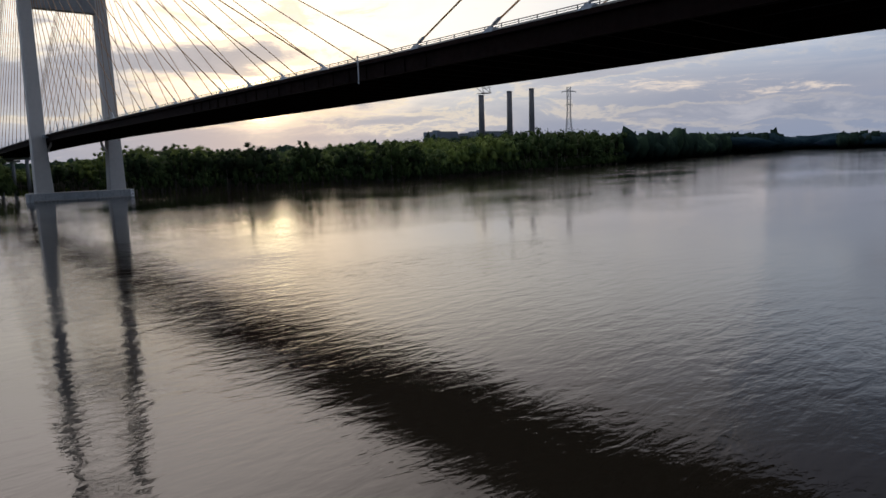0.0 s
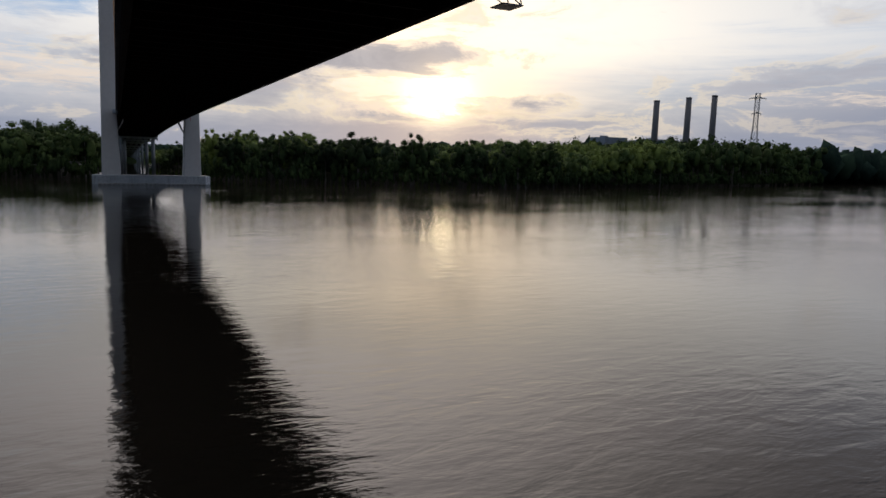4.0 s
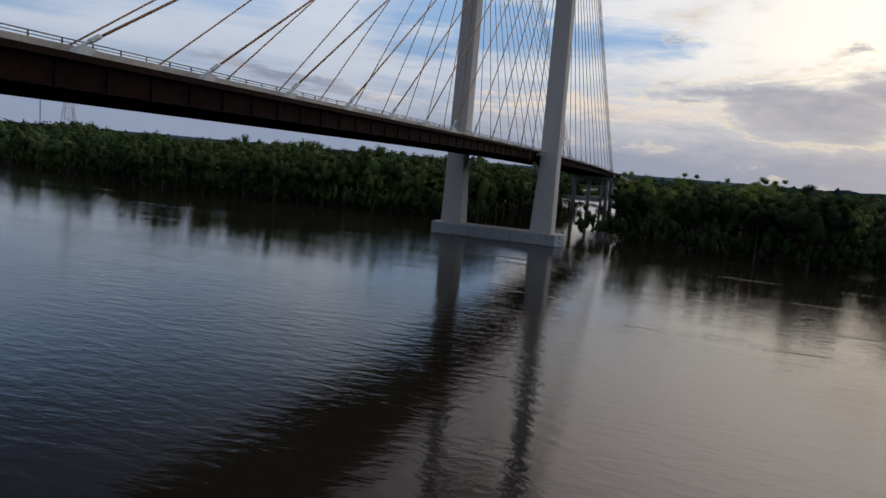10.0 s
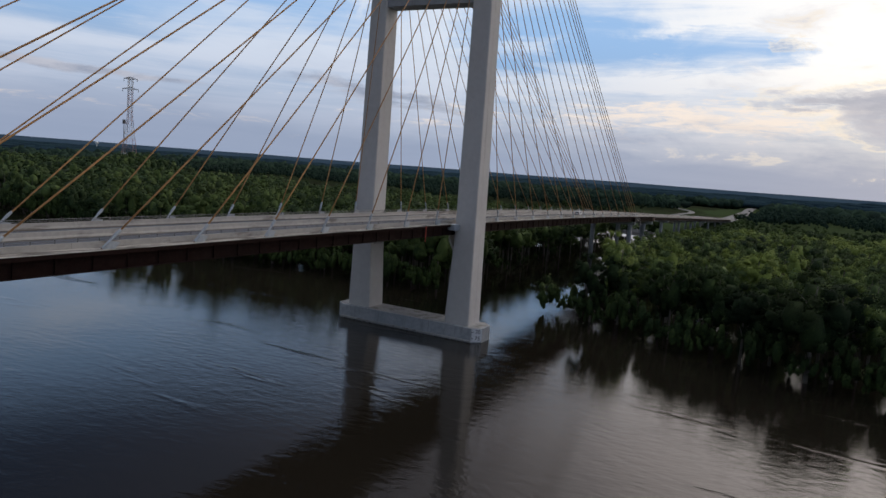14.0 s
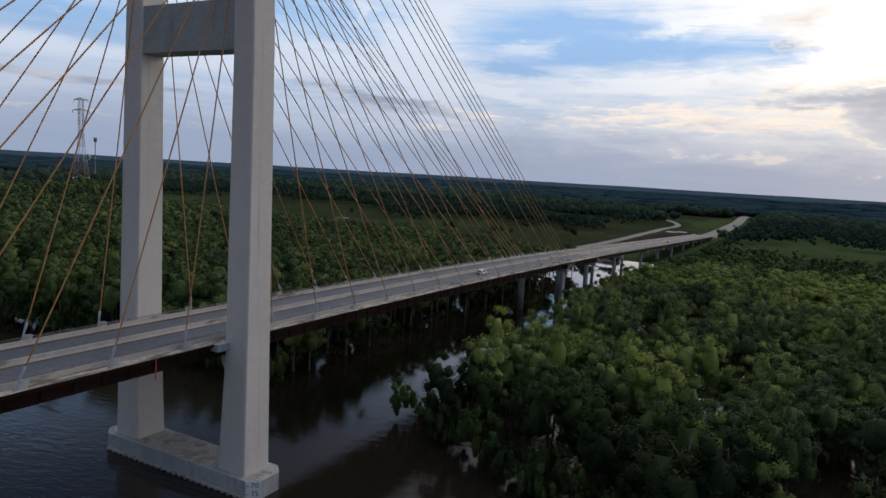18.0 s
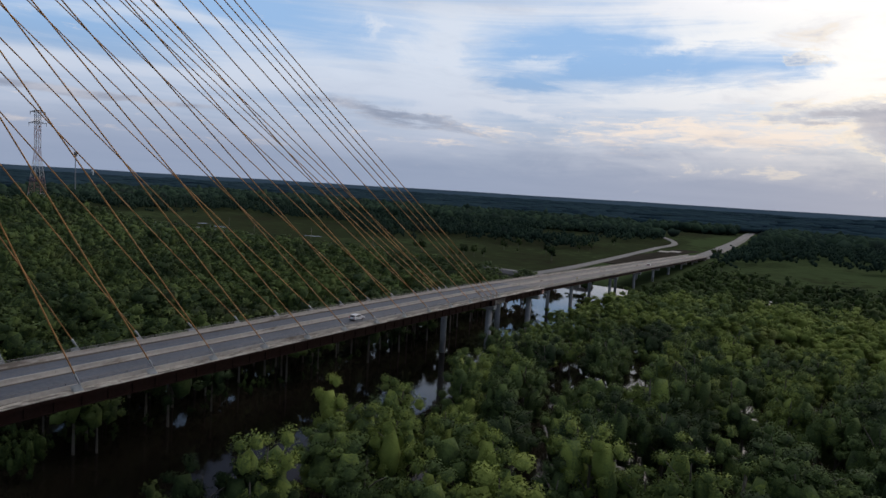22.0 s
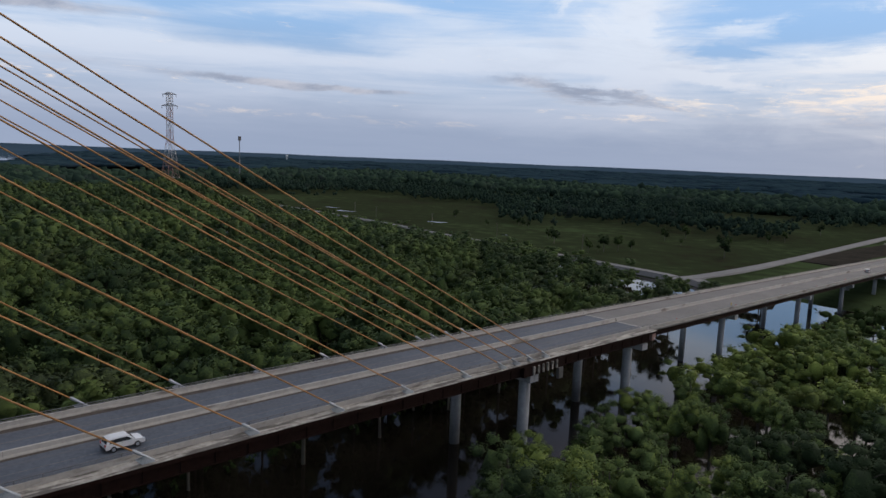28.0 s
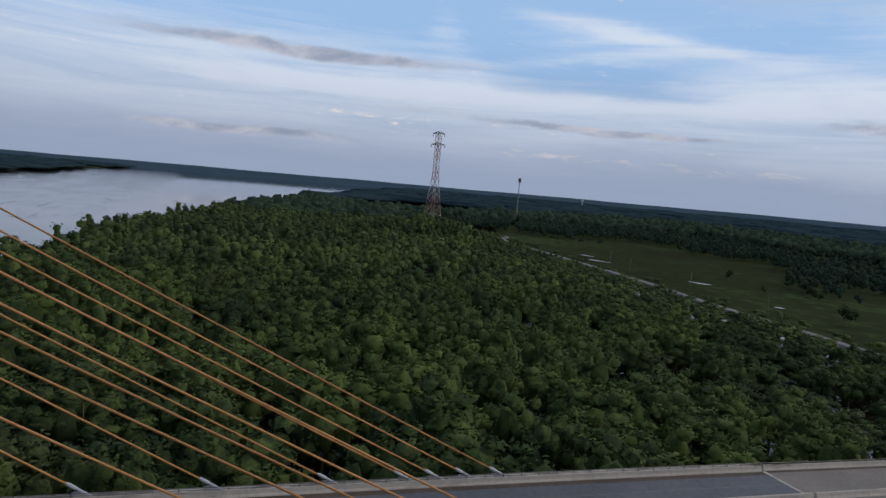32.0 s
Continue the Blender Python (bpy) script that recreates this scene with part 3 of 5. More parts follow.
MEADOWS = [
    [(-760, 540), (-690, 600), (-640, 700), (-535, 785), (-430, 715), (-350, 612), (-250, 566), (-185, 566), (-132, 650), (-112, 800), (-98, 960), (-60, 960), (-55, 455), (-149, 470), (-253, 482), (-389, 493), (-665, 528)],
    [(40, 600), (62, 745), (180, 742), (420, 790), (620, 760), (520, 640), (165, 605), (150, 480), (84, 505), (48, 545)],
    [(-74, 1000), (-22, 960), (-8, 1290), (-36, 1400), (-165, 1400), (-172, 1330), (-110, 1200)],
    [(-1800, 980), (-1500, 1480), (-1420, 2100), (-1480, 2100), (-1570, 1500), (-1860, 1000)],
    [(-900, 900), (-700, 960), (-640, 1040), (-780, 1020)],
]


def inside_polygon(x, y, poly):
    hit = np.zeros(np.shape(x), bool)
    for (x0, y0), (x1, y1) in zip(poly, poly[1:] + poly[:1]):
        cross = (y0 > y) != (y1 > y)
        hit ^= cross & (x < (x1 - x0) * (y - y0) / (y1 - y0 if y1 != y0 else 1e-9) + x0)
    return hit


LEVEE_X = [-1100, -800, -665, -497, -367, -274, -202, -143, -90, -60]
LEVEE_Y = [740, 580, 508, 494, 483, 468, 462, 455, 448, 445]


def wooded(x, y):
    """Where trees stand."""
    bank, far = np.interp(x, BANK_X, BANK_Y), np.interp(x, FAR_X, FAR_Y)
    wood = (y > bank) | (y < far - 10)
    lane = np.interp(y, [20, 60, 100, 150, 190, 232], [24, 29, 33, 29, 17, 15])
    wood &= ~((x > -21) & (x < lane) & (y > -50) & (y < 232)) & ~((np.abs(x) < 26) & (y >= 400)) & ~in_pit(x, y)
    roads = np.interp(x, LEVEE_X, LEVEE_Y)
    wood &= ~((x > -1100) & (x < -50) & (np.abs(y - roads) < 8))
    wood &= ~((x > -112) & (x < 26) & (y > 418) & (y < 1000))
    for poly in MEADOWS:
        wood &= ~inside_polygon(x, y, poly)
    wood &= ~((y > 900) & (np.abs(x - np.interp(y, [900, 1200, 1600, 1950, 2350, 2800], [0, -4, -16, 20, 160, 420])) < 24))
    wood &= ~((y > 1000) & (y < 1500) & (np.abs(x - np.interp(y, [1000, 1080, 1250, 1420], [-80, -84, -150, -230])) < 16))
    return wood


def hillocks(x, y, s, seed):
    """Cheap smooth noise on arrays, about -1 to 1."""
    r = np.random.RandomState(seed)
    out = 0
    for k in range(5):
        a, p = r.uniform(0, 6.28, 2)
        f = (0.6 + 0.35 * k) / s
        out = out + np.sin((x * math.cos(a) + y * math.sin(a)) * f + p) * np.cos((y * math.cos(a) - x * math.sin(a)) * f * 0.8 + 2 * p)
    return out / 2.2


def grid(xs, ys):
    nx, ny = len(xs), len(ys)
    gx, gy = np.meshgrid(xs, ys)
    i = np.arange(nx * ny).reshape(ny, nx)
    q = np.stack([i[:-1, :-1], i[:-1, 1:], i[1:, 1:], i[1:, :-1]], -1).reshape(-1, 4)
    return gx.ravel(), gy.ravel(), q


def spread(lo, hi, near_lo, near_hi, fine, growth=1.18):
    """Coordinates: fine steps between near_lo and near_hi, growing ones outside."""
    mid = list(np.arange(near_lo, near_hi + 0.1, fine))
    out, s = [], fine
    x = near_hi
    while x < hi:
        s *= growth
        x += s
        out.append(min(x, hi))
    left, s, x = [], fine, near_lo
    while x > lo:
        s *= growth
        x -= s
        left.append(max(x, lo))
    return np.array(left[::-1] + mid + out)


gx, gy, gq = grid(spread(-4900, 4900, -800, 500, 8.0), spread(-4900, 4900, -100, 900, 7.0))
ground = new("ground", array_mesh("ground", np.stack([gx, gy, land(gx, gy) - 2.2 * in_pit(gx, gy)], -1), gq, GROUND, True))
tagged(ground, "flat green and brown river bottom land with meadows", "ground", kind="structure")
wx, wy, wq = grid(np.linspace(-4900, 4900, 15), np.linspace(-4900, 2600, 13))
water = new("water", array_mesh("water", np.stack([wx, wy, 0 * wx], -1), wq, WATER))
tagged(water, "wide silty brown river with small ripples at dusk", "river", kind="structure")

# self-lit ring that closes the view at the horizon
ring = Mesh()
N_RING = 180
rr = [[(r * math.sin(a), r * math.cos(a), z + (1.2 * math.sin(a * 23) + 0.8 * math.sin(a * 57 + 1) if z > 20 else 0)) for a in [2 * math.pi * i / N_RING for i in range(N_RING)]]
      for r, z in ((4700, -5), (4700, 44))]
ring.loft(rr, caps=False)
backdrop = part("backdrop", ring, FAR_WOODS_GLOW)
tagged(backdrop, "glowing backdrop of low far woods, blue haze put into its colour", "woodland", kind="structure")

# ---- towers ----


def chamfered(x0, x1, y0, y1, z, c):
    return [(x0 + c, y0, z), (x1 - c, y0, z), (x1, y0 + c, z), (x1, y1 - c, z), (x1 - c, y1, z), (x0 + c, y1, z), (x0, y1 - c, z), (x0, y0 + c, z)]


# height, inner x, outer x, half depth
LEG = [(3.5, 10.83, 17.33, 3.2), (25.0, 11.75, 17.0, 2.95), (78.0, 11.7, 16.35, 2.62), (140.0, 10.6, 14.6, 2.45)]


def build_tower():
    t = thing("bridge_tower", "tall pale concrete H-shaped cable-stay bridge tower standing in the river", "bridge tower", "towers of the bridge")
    for s in (-1, 1):
        rings = []
        for z, xi, xo, h in LEG:
            a, b = sorted((s * xi, s * xo))
            rings.append(chamfered(a, b, -h, h, z, 0.22))
        leg = part("leg", Mesh().loft(rings), CONCRETE, t, "tapering pale concrete leg")
        # pour joints: thin recessed looking lines are real shallow bands
        for k in range(1, 22):
            z = 3.5 + k * 6.1
            if abs(z - 82.8) < 6:
                continue
            i = next(q for q in range(3) if LEG[q + 1][0] >= z)
            u = (z - LEG[i][0]) / (LEG[i + 1][0] - LEG[i][0])
            xi, xo, h = [LEG[i][q] + u * (LEG[i + 1][q] - LEG[i][q]) for q in (1, 2, 3)]
            a, b = sorted((s * xi, s * xo))
            part("pour_joint", Mesh().loft([chamfered(a - 0.012, b + 0.012, -h - 0.012, h + 0.012, z + e, 0.23) for e in (-0.03, 0.03)]), CONCRETE, leg)
        # bearing corbel on the river faces under the deck edge
        z = deck_z(0)
        part("corbel", Mesh().loft([[(s * 11.9, -1.6, z - 8.2), (s * 11.9, 1.6, z - 8.2), (s * 11.9, 1.6, z - 8.0), (s * 11.9, -1.6, z - 8.0)],
                                    [(s * 9.6, -1.6, z - 4.0), (s * 9.6, 1.6, z - 4.0), (s * 9.6, 1.6, z - 2.75), (s * 9.6, -1.6, z - 2.75)]]), CONCRETE, leg)
        for y0, y1 in ((-5.8, -3.05), (3.05, 4.6)):
            part("bearing_box", Mesh().loft([chamfered(min(s * 11.2, s * 13.1), max(s * 11.2, s * 13.1), y0, y1, z + e, 0.12) for e in (-1.15, 0.14)]), COLLAR, leg, "pale grey bearing box beside the deck")
        # sockets of the upper anchors
        for k in range(17):
            za = float(np.interp(k, [0, 4, 7, 9, 11, 13, 16], [98.0, 106.0, 112.5, 119.0, 125.0, 128.6, 134.0]))
            part("cable_socket", Mesh().box(s * 12.3 - 0.35, s * 12.3 + 0.35, -2.75, 2.75, za - 0.3, za + 0.3), RAIL, leg)
    # crossbeam between the legs
    bm = Mesh().loft([[(x, y, z) for y, z in ((-2.2, 78.1), (2.2, 78.1), (2.2, 86.6), (-2.2, 86.6))] for x in (-11.72, 11.72)])
    part("crossbeam", bm, CROSSBEAM, t, "deep concrete crossbeam")
    part("crossbeam", Mesh().loft([[(x, y, z) for y, z in ((-2.0, 133), (2.0, 133), (2.0, 138.5), (-2.0, 138.5))] for x in (-10.7, 10.7)]), CONCRETE, t, "upper concrete crossbeam")
    # footing: two pads with a linking slab
    def plan(k, z):
        return [(-20.6 + k, -2.3, z), (-18.7, -4.1 + k, z), (18.7, -4.1 + k, z), (20.6 - k, -2.3, z), (20.6 - k, 2.3, z), (18.7, 4.1 - k, z), (-18.7, 4.1 - k, z), (-20.6 + k, 2.3, z)]
    foot = part("footing", Mesh().loft([plan(0.0, -4.0), plan(0.0, 3.35), plan(0.15, 3.5)]), FOOTING_SIDE, t, "long stained concrete footing at the waterline")
    part("footing_top", Mesh().loft([plan(0.35, 3.49), plan(0.38, 3.53)]), FOOTING, foot, "dirty brown-grey top of the footing")
    for y in (-1, 1):
        part("skirt", Mesh().loft([[(x, y * 4.11, 0.55), (x, y * 4.4, 0.5), (x, y * 4.4, 0.25), (x, y * 4.11, 0.2)] for x in (-18.7, 18.7)]), PARAPET, foot, "pale fender ledge at the waterline")
        for k in range(24):
            x = -18.0 + k * 1.565
            part("fender_block", Mesh().box(x - 0.35, x + 0.35, y * 4.4 - 0.12, y * 4.4 + 0.12, -0.3, 0.3), FOOTING, foot)
    for k in range(-2, 3):
        part("joint", Mesh().box(k * 7.2 - 0.05, k * 7.2 + 0.05, -4.115, 4.115, 0.6, 3.36), FOOTING, foot)
    return t


tower = build_tower()
tower_two = copy_thing(tower, pose(0, 2 * MID, 0))


def words(text, size, m, material, parent, name="lettering"):
    """Writing as a thin mesh, upright in its own xz plane."""
    cu = bpy.data.curves.new(name, "FONT")
    cu.body, cu.size, cu.extrude, cu.align_x, cu.align_y = text, size, 0.01, "CENTER", "CENTER"
    tmp = bpy.data.objects.new(name, cu)
    scene.collection.objects.link(tmp)
    bpy.context.view_layer.update()
    me = bpy.data.meshes.new_from_object(tmp.evaluated_get(bpy.context.evaluated_depsgraph_get()))
    bpy.data.objects.remove(tmp)
    bpy.data.curves.remove(cu)
    me.materials.clear()
    ob = part(name, me, material, parent)
    ob.matrix_local = m
    return ob


# clearance gauge on the chamfered corner of the footing
gauge = thing("clearance_gauge", "white clearance gauge board with black numbers on the footing corner", "sign", at=(19.68, -3.24, 1.75))
gauge.rotation_euler = (0, 0, math.atan2(1.8, 1.9))
part("board", Mesh().box(-1.35, 1.35, -0.06, 0.0, -1.45, 1.65), WHITE, gauge)
for txt, z in (("70", 0.85), ("75", -0.67)):
    words(txt, 1.35, pose(0.28, -0.075, z, 90, 0, 0), BLACK, gauge, "number")
    part("mark", Mesh().box(-1.3, -0.75, -0.08, -0.06, z - 0.06, z + 0.06), BLACK, gauge)
for k in range(9):
    part("tick", Mesh().box(-1.3, -1.05, -0.08, -0.06, -1.3 + 0.305 * k, -1.25 + 0.305 * k), BLACK, gauge)

# ---- deck ----
W = 11.15
ys_main = list(np.arange(-700, 245.1, 7.0)) + [245.0]
ys_main = sorted(set(float(round(y, 2)) for y in ys_main))
deck = thing("bridge_deck", "cable-stayed bridge deck of dark red steel girders under a concrete roadway", "bridge deck", kind="structure")
slab = part("road_slab", Mesh().along([(-12.0, -0.32), (12.0, -0.32), (12.0, -0.02), (9.3, 0.0), (0, 0.06), (-9.3, 0.0), (-12.0, -0.02)], ys_main, deck_z), ROAD, deck, "worn blue-grey concrete roadway")


def barrier(x, side, ys, parent, label, lift=0.0):
    """Sloped-face concrete parapet; side points to the road."""
    s = side
    sec = [(x, 0.004), (x + s * 0.42, 0.004), (x + s * 0.40, 0.10), (x + s * 0.26, 0.34), (x + s * 0.20, 0.86), (x + s * 0.03, 0.88), (x, 0.84)]
    if s < 0:
        sec = sec[::-1]
    return part("parapet", Mesh().along(sec, ys, lambda y: deck_z(y) + lift), PARAPET, parent, label)


def pieces(y0, y1, step):
    n = max(1, round((y1 - y0) / step))
    return [(y0 + (y1 - y0) * i / n, y0 + (y1 - y0) * (i + 1) / n) for i in range(n)]


for s in (-1, 1):
    for a, b in pieces(-520, 244.8, 13.716):
        barrier(s * 9.75, -s, [a + 0.012, (a + b) / 2, b - 0.012], deck, "")
    part("ledge", Mesh().along([(s * 9.76, -0.02), (s * 12.05, -0.02), (s * 12.05, 0.10), (s * 9.76, 0.16)][::s], ys_main, deck_z), LEDGE, deck, "stained concrete edge ledge")
    part("edge_plate", Mesh().along([(s * 12.055, -0.42), (s * 12.085, -0.42), (s * 12.085, 0.085), (s * 12.055, 0.085)][::s], ys_main, deck_z), STEEL, deck, "dark rusty steel plate along the deck edge")
    part("gutter", Mesh().along([(s * 9.30, 0.006), (s * 8.15, 0.008), (s * 8.15, 0.012), (s * 9.30, 0.014)], ys_main, deck_z), DIRT, deck, "strip of brown silt along the parapet")
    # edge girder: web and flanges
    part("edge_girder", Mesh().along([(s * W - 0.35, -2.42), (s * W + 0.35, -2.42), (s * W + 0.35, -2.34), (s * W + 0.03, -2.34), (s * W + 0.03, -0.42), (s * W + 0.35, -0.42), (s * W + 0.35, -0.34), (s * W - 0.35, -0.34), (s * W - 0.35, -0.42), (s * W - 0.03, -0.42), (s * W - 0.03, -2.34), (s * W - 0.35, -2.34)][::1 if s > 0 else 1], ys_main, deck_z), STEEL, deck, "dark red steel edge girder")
for a, b in pieces(-520, 244.8, 13.716):
    part("median_barrier", Mesh().along([(-0.42, 0.05), (0.42, 0.05), (0.40, 0.16), (0.24, 0.40), (0.16, 0.95), (-0.16, 0.95), (-0.24, 0.40), (-0.40, 0.16)], [a + 0.012, b - 0.012], deck_z), PARAPET, deck)
for s in (-1, 1):
    part("gutter", Mesh().along([(s * 0.42, 0.066), (s * 1.0, 0.062), (s * 1.0, 0.066), (s * 0.42, 0.070)], ys_main, deck_z), DIRT, deck)
    part("lane_line", Mesh().along([(s * 4.75, 0.032), (s * 4.87, 0.032), (s * 4.87, 0.036), (s * 4.75, 0.036)], ys_main, deck_z), ROAD_APPROACH, deck, "faded lane line")

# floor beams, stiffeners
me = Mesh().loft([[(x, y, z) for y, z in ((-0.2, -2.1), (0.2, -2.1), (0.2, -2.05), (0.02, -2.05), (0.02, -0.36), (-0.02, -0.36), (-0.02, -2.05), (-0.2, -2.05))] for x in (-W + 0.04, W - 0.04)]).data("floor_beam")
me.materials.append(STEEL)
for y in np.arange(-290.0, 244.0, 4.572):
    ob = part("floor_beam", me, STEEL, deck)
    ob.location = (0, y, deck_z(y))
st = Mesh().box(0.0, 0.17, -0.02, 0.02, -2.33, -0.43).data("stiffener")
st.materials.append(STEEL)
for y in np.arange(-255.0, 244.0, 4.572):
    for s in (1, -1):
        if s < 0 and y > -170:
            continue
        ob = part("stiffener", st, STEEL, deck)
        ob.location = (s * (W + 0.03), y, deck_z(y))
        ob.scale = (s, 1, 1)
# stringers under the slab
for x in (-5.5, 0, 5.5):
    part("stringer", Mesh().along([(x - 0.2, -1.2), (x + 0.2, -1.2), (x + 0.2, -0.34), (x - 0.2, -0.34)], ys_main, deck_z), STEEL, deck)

# railing on the parapets: two pipes on posts
for s in (-1, 1):
    rail = part("railing", Mesh().tube([(s * 9.63, y, deck_z(y) + 1.32) for y in ys_main], 0.055, 6), RAIL, deck, "grey steel pipe railing")
    part("lower_pipe", Mesh().tube([(s * 9.63, y, deck_z(y) + 1.07) for y in ys_main], 0.04, 6), RAIL, rail)
    pm = Mesh().box(-0.05, 0.05, -0.04, 0.04, 0.85, 1.34).data("post")
    pm.materials.append(RAIL)
    for y in np.arange(-330 if s < 0 else -200, 244, 2.743 if s < 0 else 2.743):
        if (s < 0 and -175 < y < 40):
            if round(y / 2.743) % 2:
                continue
        ob = part("post", pm, RAIL, rail)
        ob.location = (s * 9.63, y, deck_z(y))

# ---- stay cables ----
SIDE_Y = [13.95 * k - 4.1 for k in range(1, 14)] + [187.2, 191.4, 195.8, 200.8]


SOCKET_K = [0, 4, 7, 9, 11, 13, 16]
SOCKET_Z = [98.0, 106.0, 112.5, 119.0, 125.0, 128.6, 134.0]


def stay(y, s, ty, k):
    """One stay: sheathed cable, guide pipe, collar and bracket. ty: the tower's y."""
    za = float(np.interp(k, SOCKET_K, SOCKET_Z))
    top = Vector((s * 12.3, ty + (2.6 if y > ty else -2.6), za))
    foot = Vector((s * W, y, deck_z(y) + 0.10))
    d = (top - foot).normalized()
    t = thing("stay_cable", "tan-orange stay cable with a grey steel anchor at the deck", "stay cable", "stay cables of the bridge", at=foot)
    n = 9
    span = (top - foot).length
    pts = []
    for i in range(n + 1):
        u = i / n
        p = (top - foot) * u
        p.z -= 4 * u * (1 - u) * span * span * 0.000022
        pts.append(p)
    part("cable", Mesh().tube(pts, 0.112, 6), CABLE, t, smooth=True)
    part("guide_pipe", Mesh().tube([d * 0.1, d * 2.1], 0.15, 8), COLLAR, t)
    col = part("collar", Mesh().tube([d * 2.1, d * 2.2, d * 3.1, d * 3.35], [0.19, 0.22, 0.22, 0.13], 8), COLLAR, t, "bulky grey damper collar")
    e = Vector((d.x, d.y, 0)).normalized()
    for q in (-0.26, 0.26):
        part("bracket_plate", Mesh().loft([[(x, a, b) for a, b in ((-0.2 * e.y, -0.1), (1.5 * e.y, -0.1), (1.5 * e.y + 1.0 * d.y, 1.0 * d.z + 0.1), (0.3 * e.y + 1.0 * d.y, 1.0 * d.z + 0.25))] for x in (q - 0.025, q + 0.025)]), COLLAR, t)
    return t


for s in (-1, 1):
    for k in range(1, 18):
        stay(-(13.716 * k - 2.18), s, 0.0, k - 1)
        stay(SIDE_Y[k - 1], s, 0.0, k - 1)
        stay(2 * MID + 13.716 * k - 2.18, s, 2 * MID, k - 1)

# ---- lights, poles ----


def nav_light(x, y, z, length, material, label):
    t = thing("navigation_light", label, "navigation light", at=(x, y, z))
    part("tube", Mesh().tube([(0, 0, 0), (0, 0, -length)], 0.09, 8), material, t)
    part("hanger", Mesh().beam((0, 0, 0.05), (-0.9 if x > 0 else 0.9, 0, 0.15), 0.08, 0.08), RAIL, t)
    part("cap", Mesh().tube([(0, 0, 0), (0, 0, 0.25)], 0.14, 8), RAIL, t)


nav_light(-12.4, MID + 0.3, deck_z(MID) + 0.6, 3.6, WHITE, "white vertical clearance tube hung on the deck edge at midspan")
nav_light(12.3, -17.9, deck_z(-18) + 0.1, 3.3, RED, "red vertical marker tube hung on the deck edge beside the tower")


def camera_pole(x, y):
    t = thing("deck_pole", "slim grey pole with a small box head on the parapet", "pole", at=(x, y, deck_z(y) + 0.86))
    part("shaft", Mesh().tube([(0, 0, 0), (0, 0, 4.4)], [0.09, 0.06], 8), RAIL, t)
    part("head", Mesh().box(-0.35, 0.35, -0.25, 0.25, 4.3, 4.75), RAIL, t)


camera_pole(9.63, -209.6)

# ---- end frame, joint, approach viaduct ----
for y, apart in ((195.6, 9.3), (240.0, 7.0)):
    z = deck_z(y)
    t = thing("bridge_pier", "two-column grey concrete pier under the end of the cable-stayed deck", "bridge pier", "piers of the bridge", at=(0, y, 0))
    for s in (-1, 1):
        part("column", Mesh().tube([(s * apart, 0, -5), (s * apart, 0, z - 4.2)], 1.15, 16), COLUMN, t, smooth=True)
    part("pier_cap", Mesh().box(-11.6, 11.6, -1.3, 1.3, z - 4.2, z - 2.7), COLUMN, t)
for s in (-1, 1):
    t = thing("anchor_frame", "ribbed rusty concrete and steel anchor frame under the last stay cables", "anchor frame", "anchor frames", at=(s * 11.6, 200.5, deck_z(200.5)))
    part("block", Mesh().box(-0.55, 0.55, -9.0, 4.2, -2.3, -0.33), STEEL, t)
    for k in range(6):
        part("rib", Mesh().box(0.55 if s > 0 else -0.85, 0.85 if s > 0 else -0.55, 1.2 - k * 1.5, 1.65 - k * 1.5, -2.1, -0.5), LEDGE, t, "dirty pale rib")
    part("ladder_cage", Mesh().box(0.2 if s > 0 else -0.9, 0.9 if s > 0 else -0.2, 2.2, 3.6, -4.6, -2.35), RAIL, t, "grey access cage")
jt = part("expansion_joint", Mesh().box(-9.3, 9.3, 244.75, 245.35, deck_z(245) - 0.02, deck_z(245) + 0.075), PARAPET, deck, "pale expansion joint plate across the roadway")

ys_app = [245.0] + list(np.arange(260, 745, 15.0)) + [745.0]
app = thing("approach_viaduct", "long low concrete approach viaduct on round columns", "viaduct", kind="structure")
part("road_slab", Mesh().along([(-10.6, -0.3), (10.6, -0.3), (10.6, 0.0), (0, 0.06), (-10.6, 0.0)], ys_app, deck_z), ROAD_APPROACH, app, "pale grey-brown concrete roadway")
for s in (-1, 1):
    for a, b in pieces(245.4, 745, 19.0):
        barrier(s * 10.0, -s, [a + 0.015, b - 0.015], app, "")
    part("gutter", Mesh().along([(s * 9.55, 0.006), (s * 8.8, 0.008), (s * 8.8, 0.012), (s * 9.55, 0.014)], ys_app, deck_z), DIRT, app)
    part("railing", Mesh().tube([(s * 9.9, y, deck_z(y) + 1.15) for y in ys_app], 0.05, 6), RAIL, app)
for a, b in pieces(245.4, 745, 19.0):
    part("median_barrier", Mesh().along([(-0.42, 0.05), (0.42, 0.05), (0.40, 0.16), (0.24, 0.40), (0.16, 0.95), (-0.16, 0.95), (-0.24, 0.40), (-0.40, 0.16)], [a + 0.015, b - 0.015], deck_z), PARAPET, app)
for x in (-9.6, -6.0, -2.0, 2.0, 6.0, 9.6):
    part("girder", Mesh().along([(x - 0.35, -2.0), (x + 0.35, -2.0), (x + 0.12, -1.7), (x + 0.12, -0.6), (x + 0.4, -0.3), (x - 0.4, -0.3), (x - 0.12, -0.6), (x - 0.12, -1.7)], ys_app, deck_z), STEEL, app)
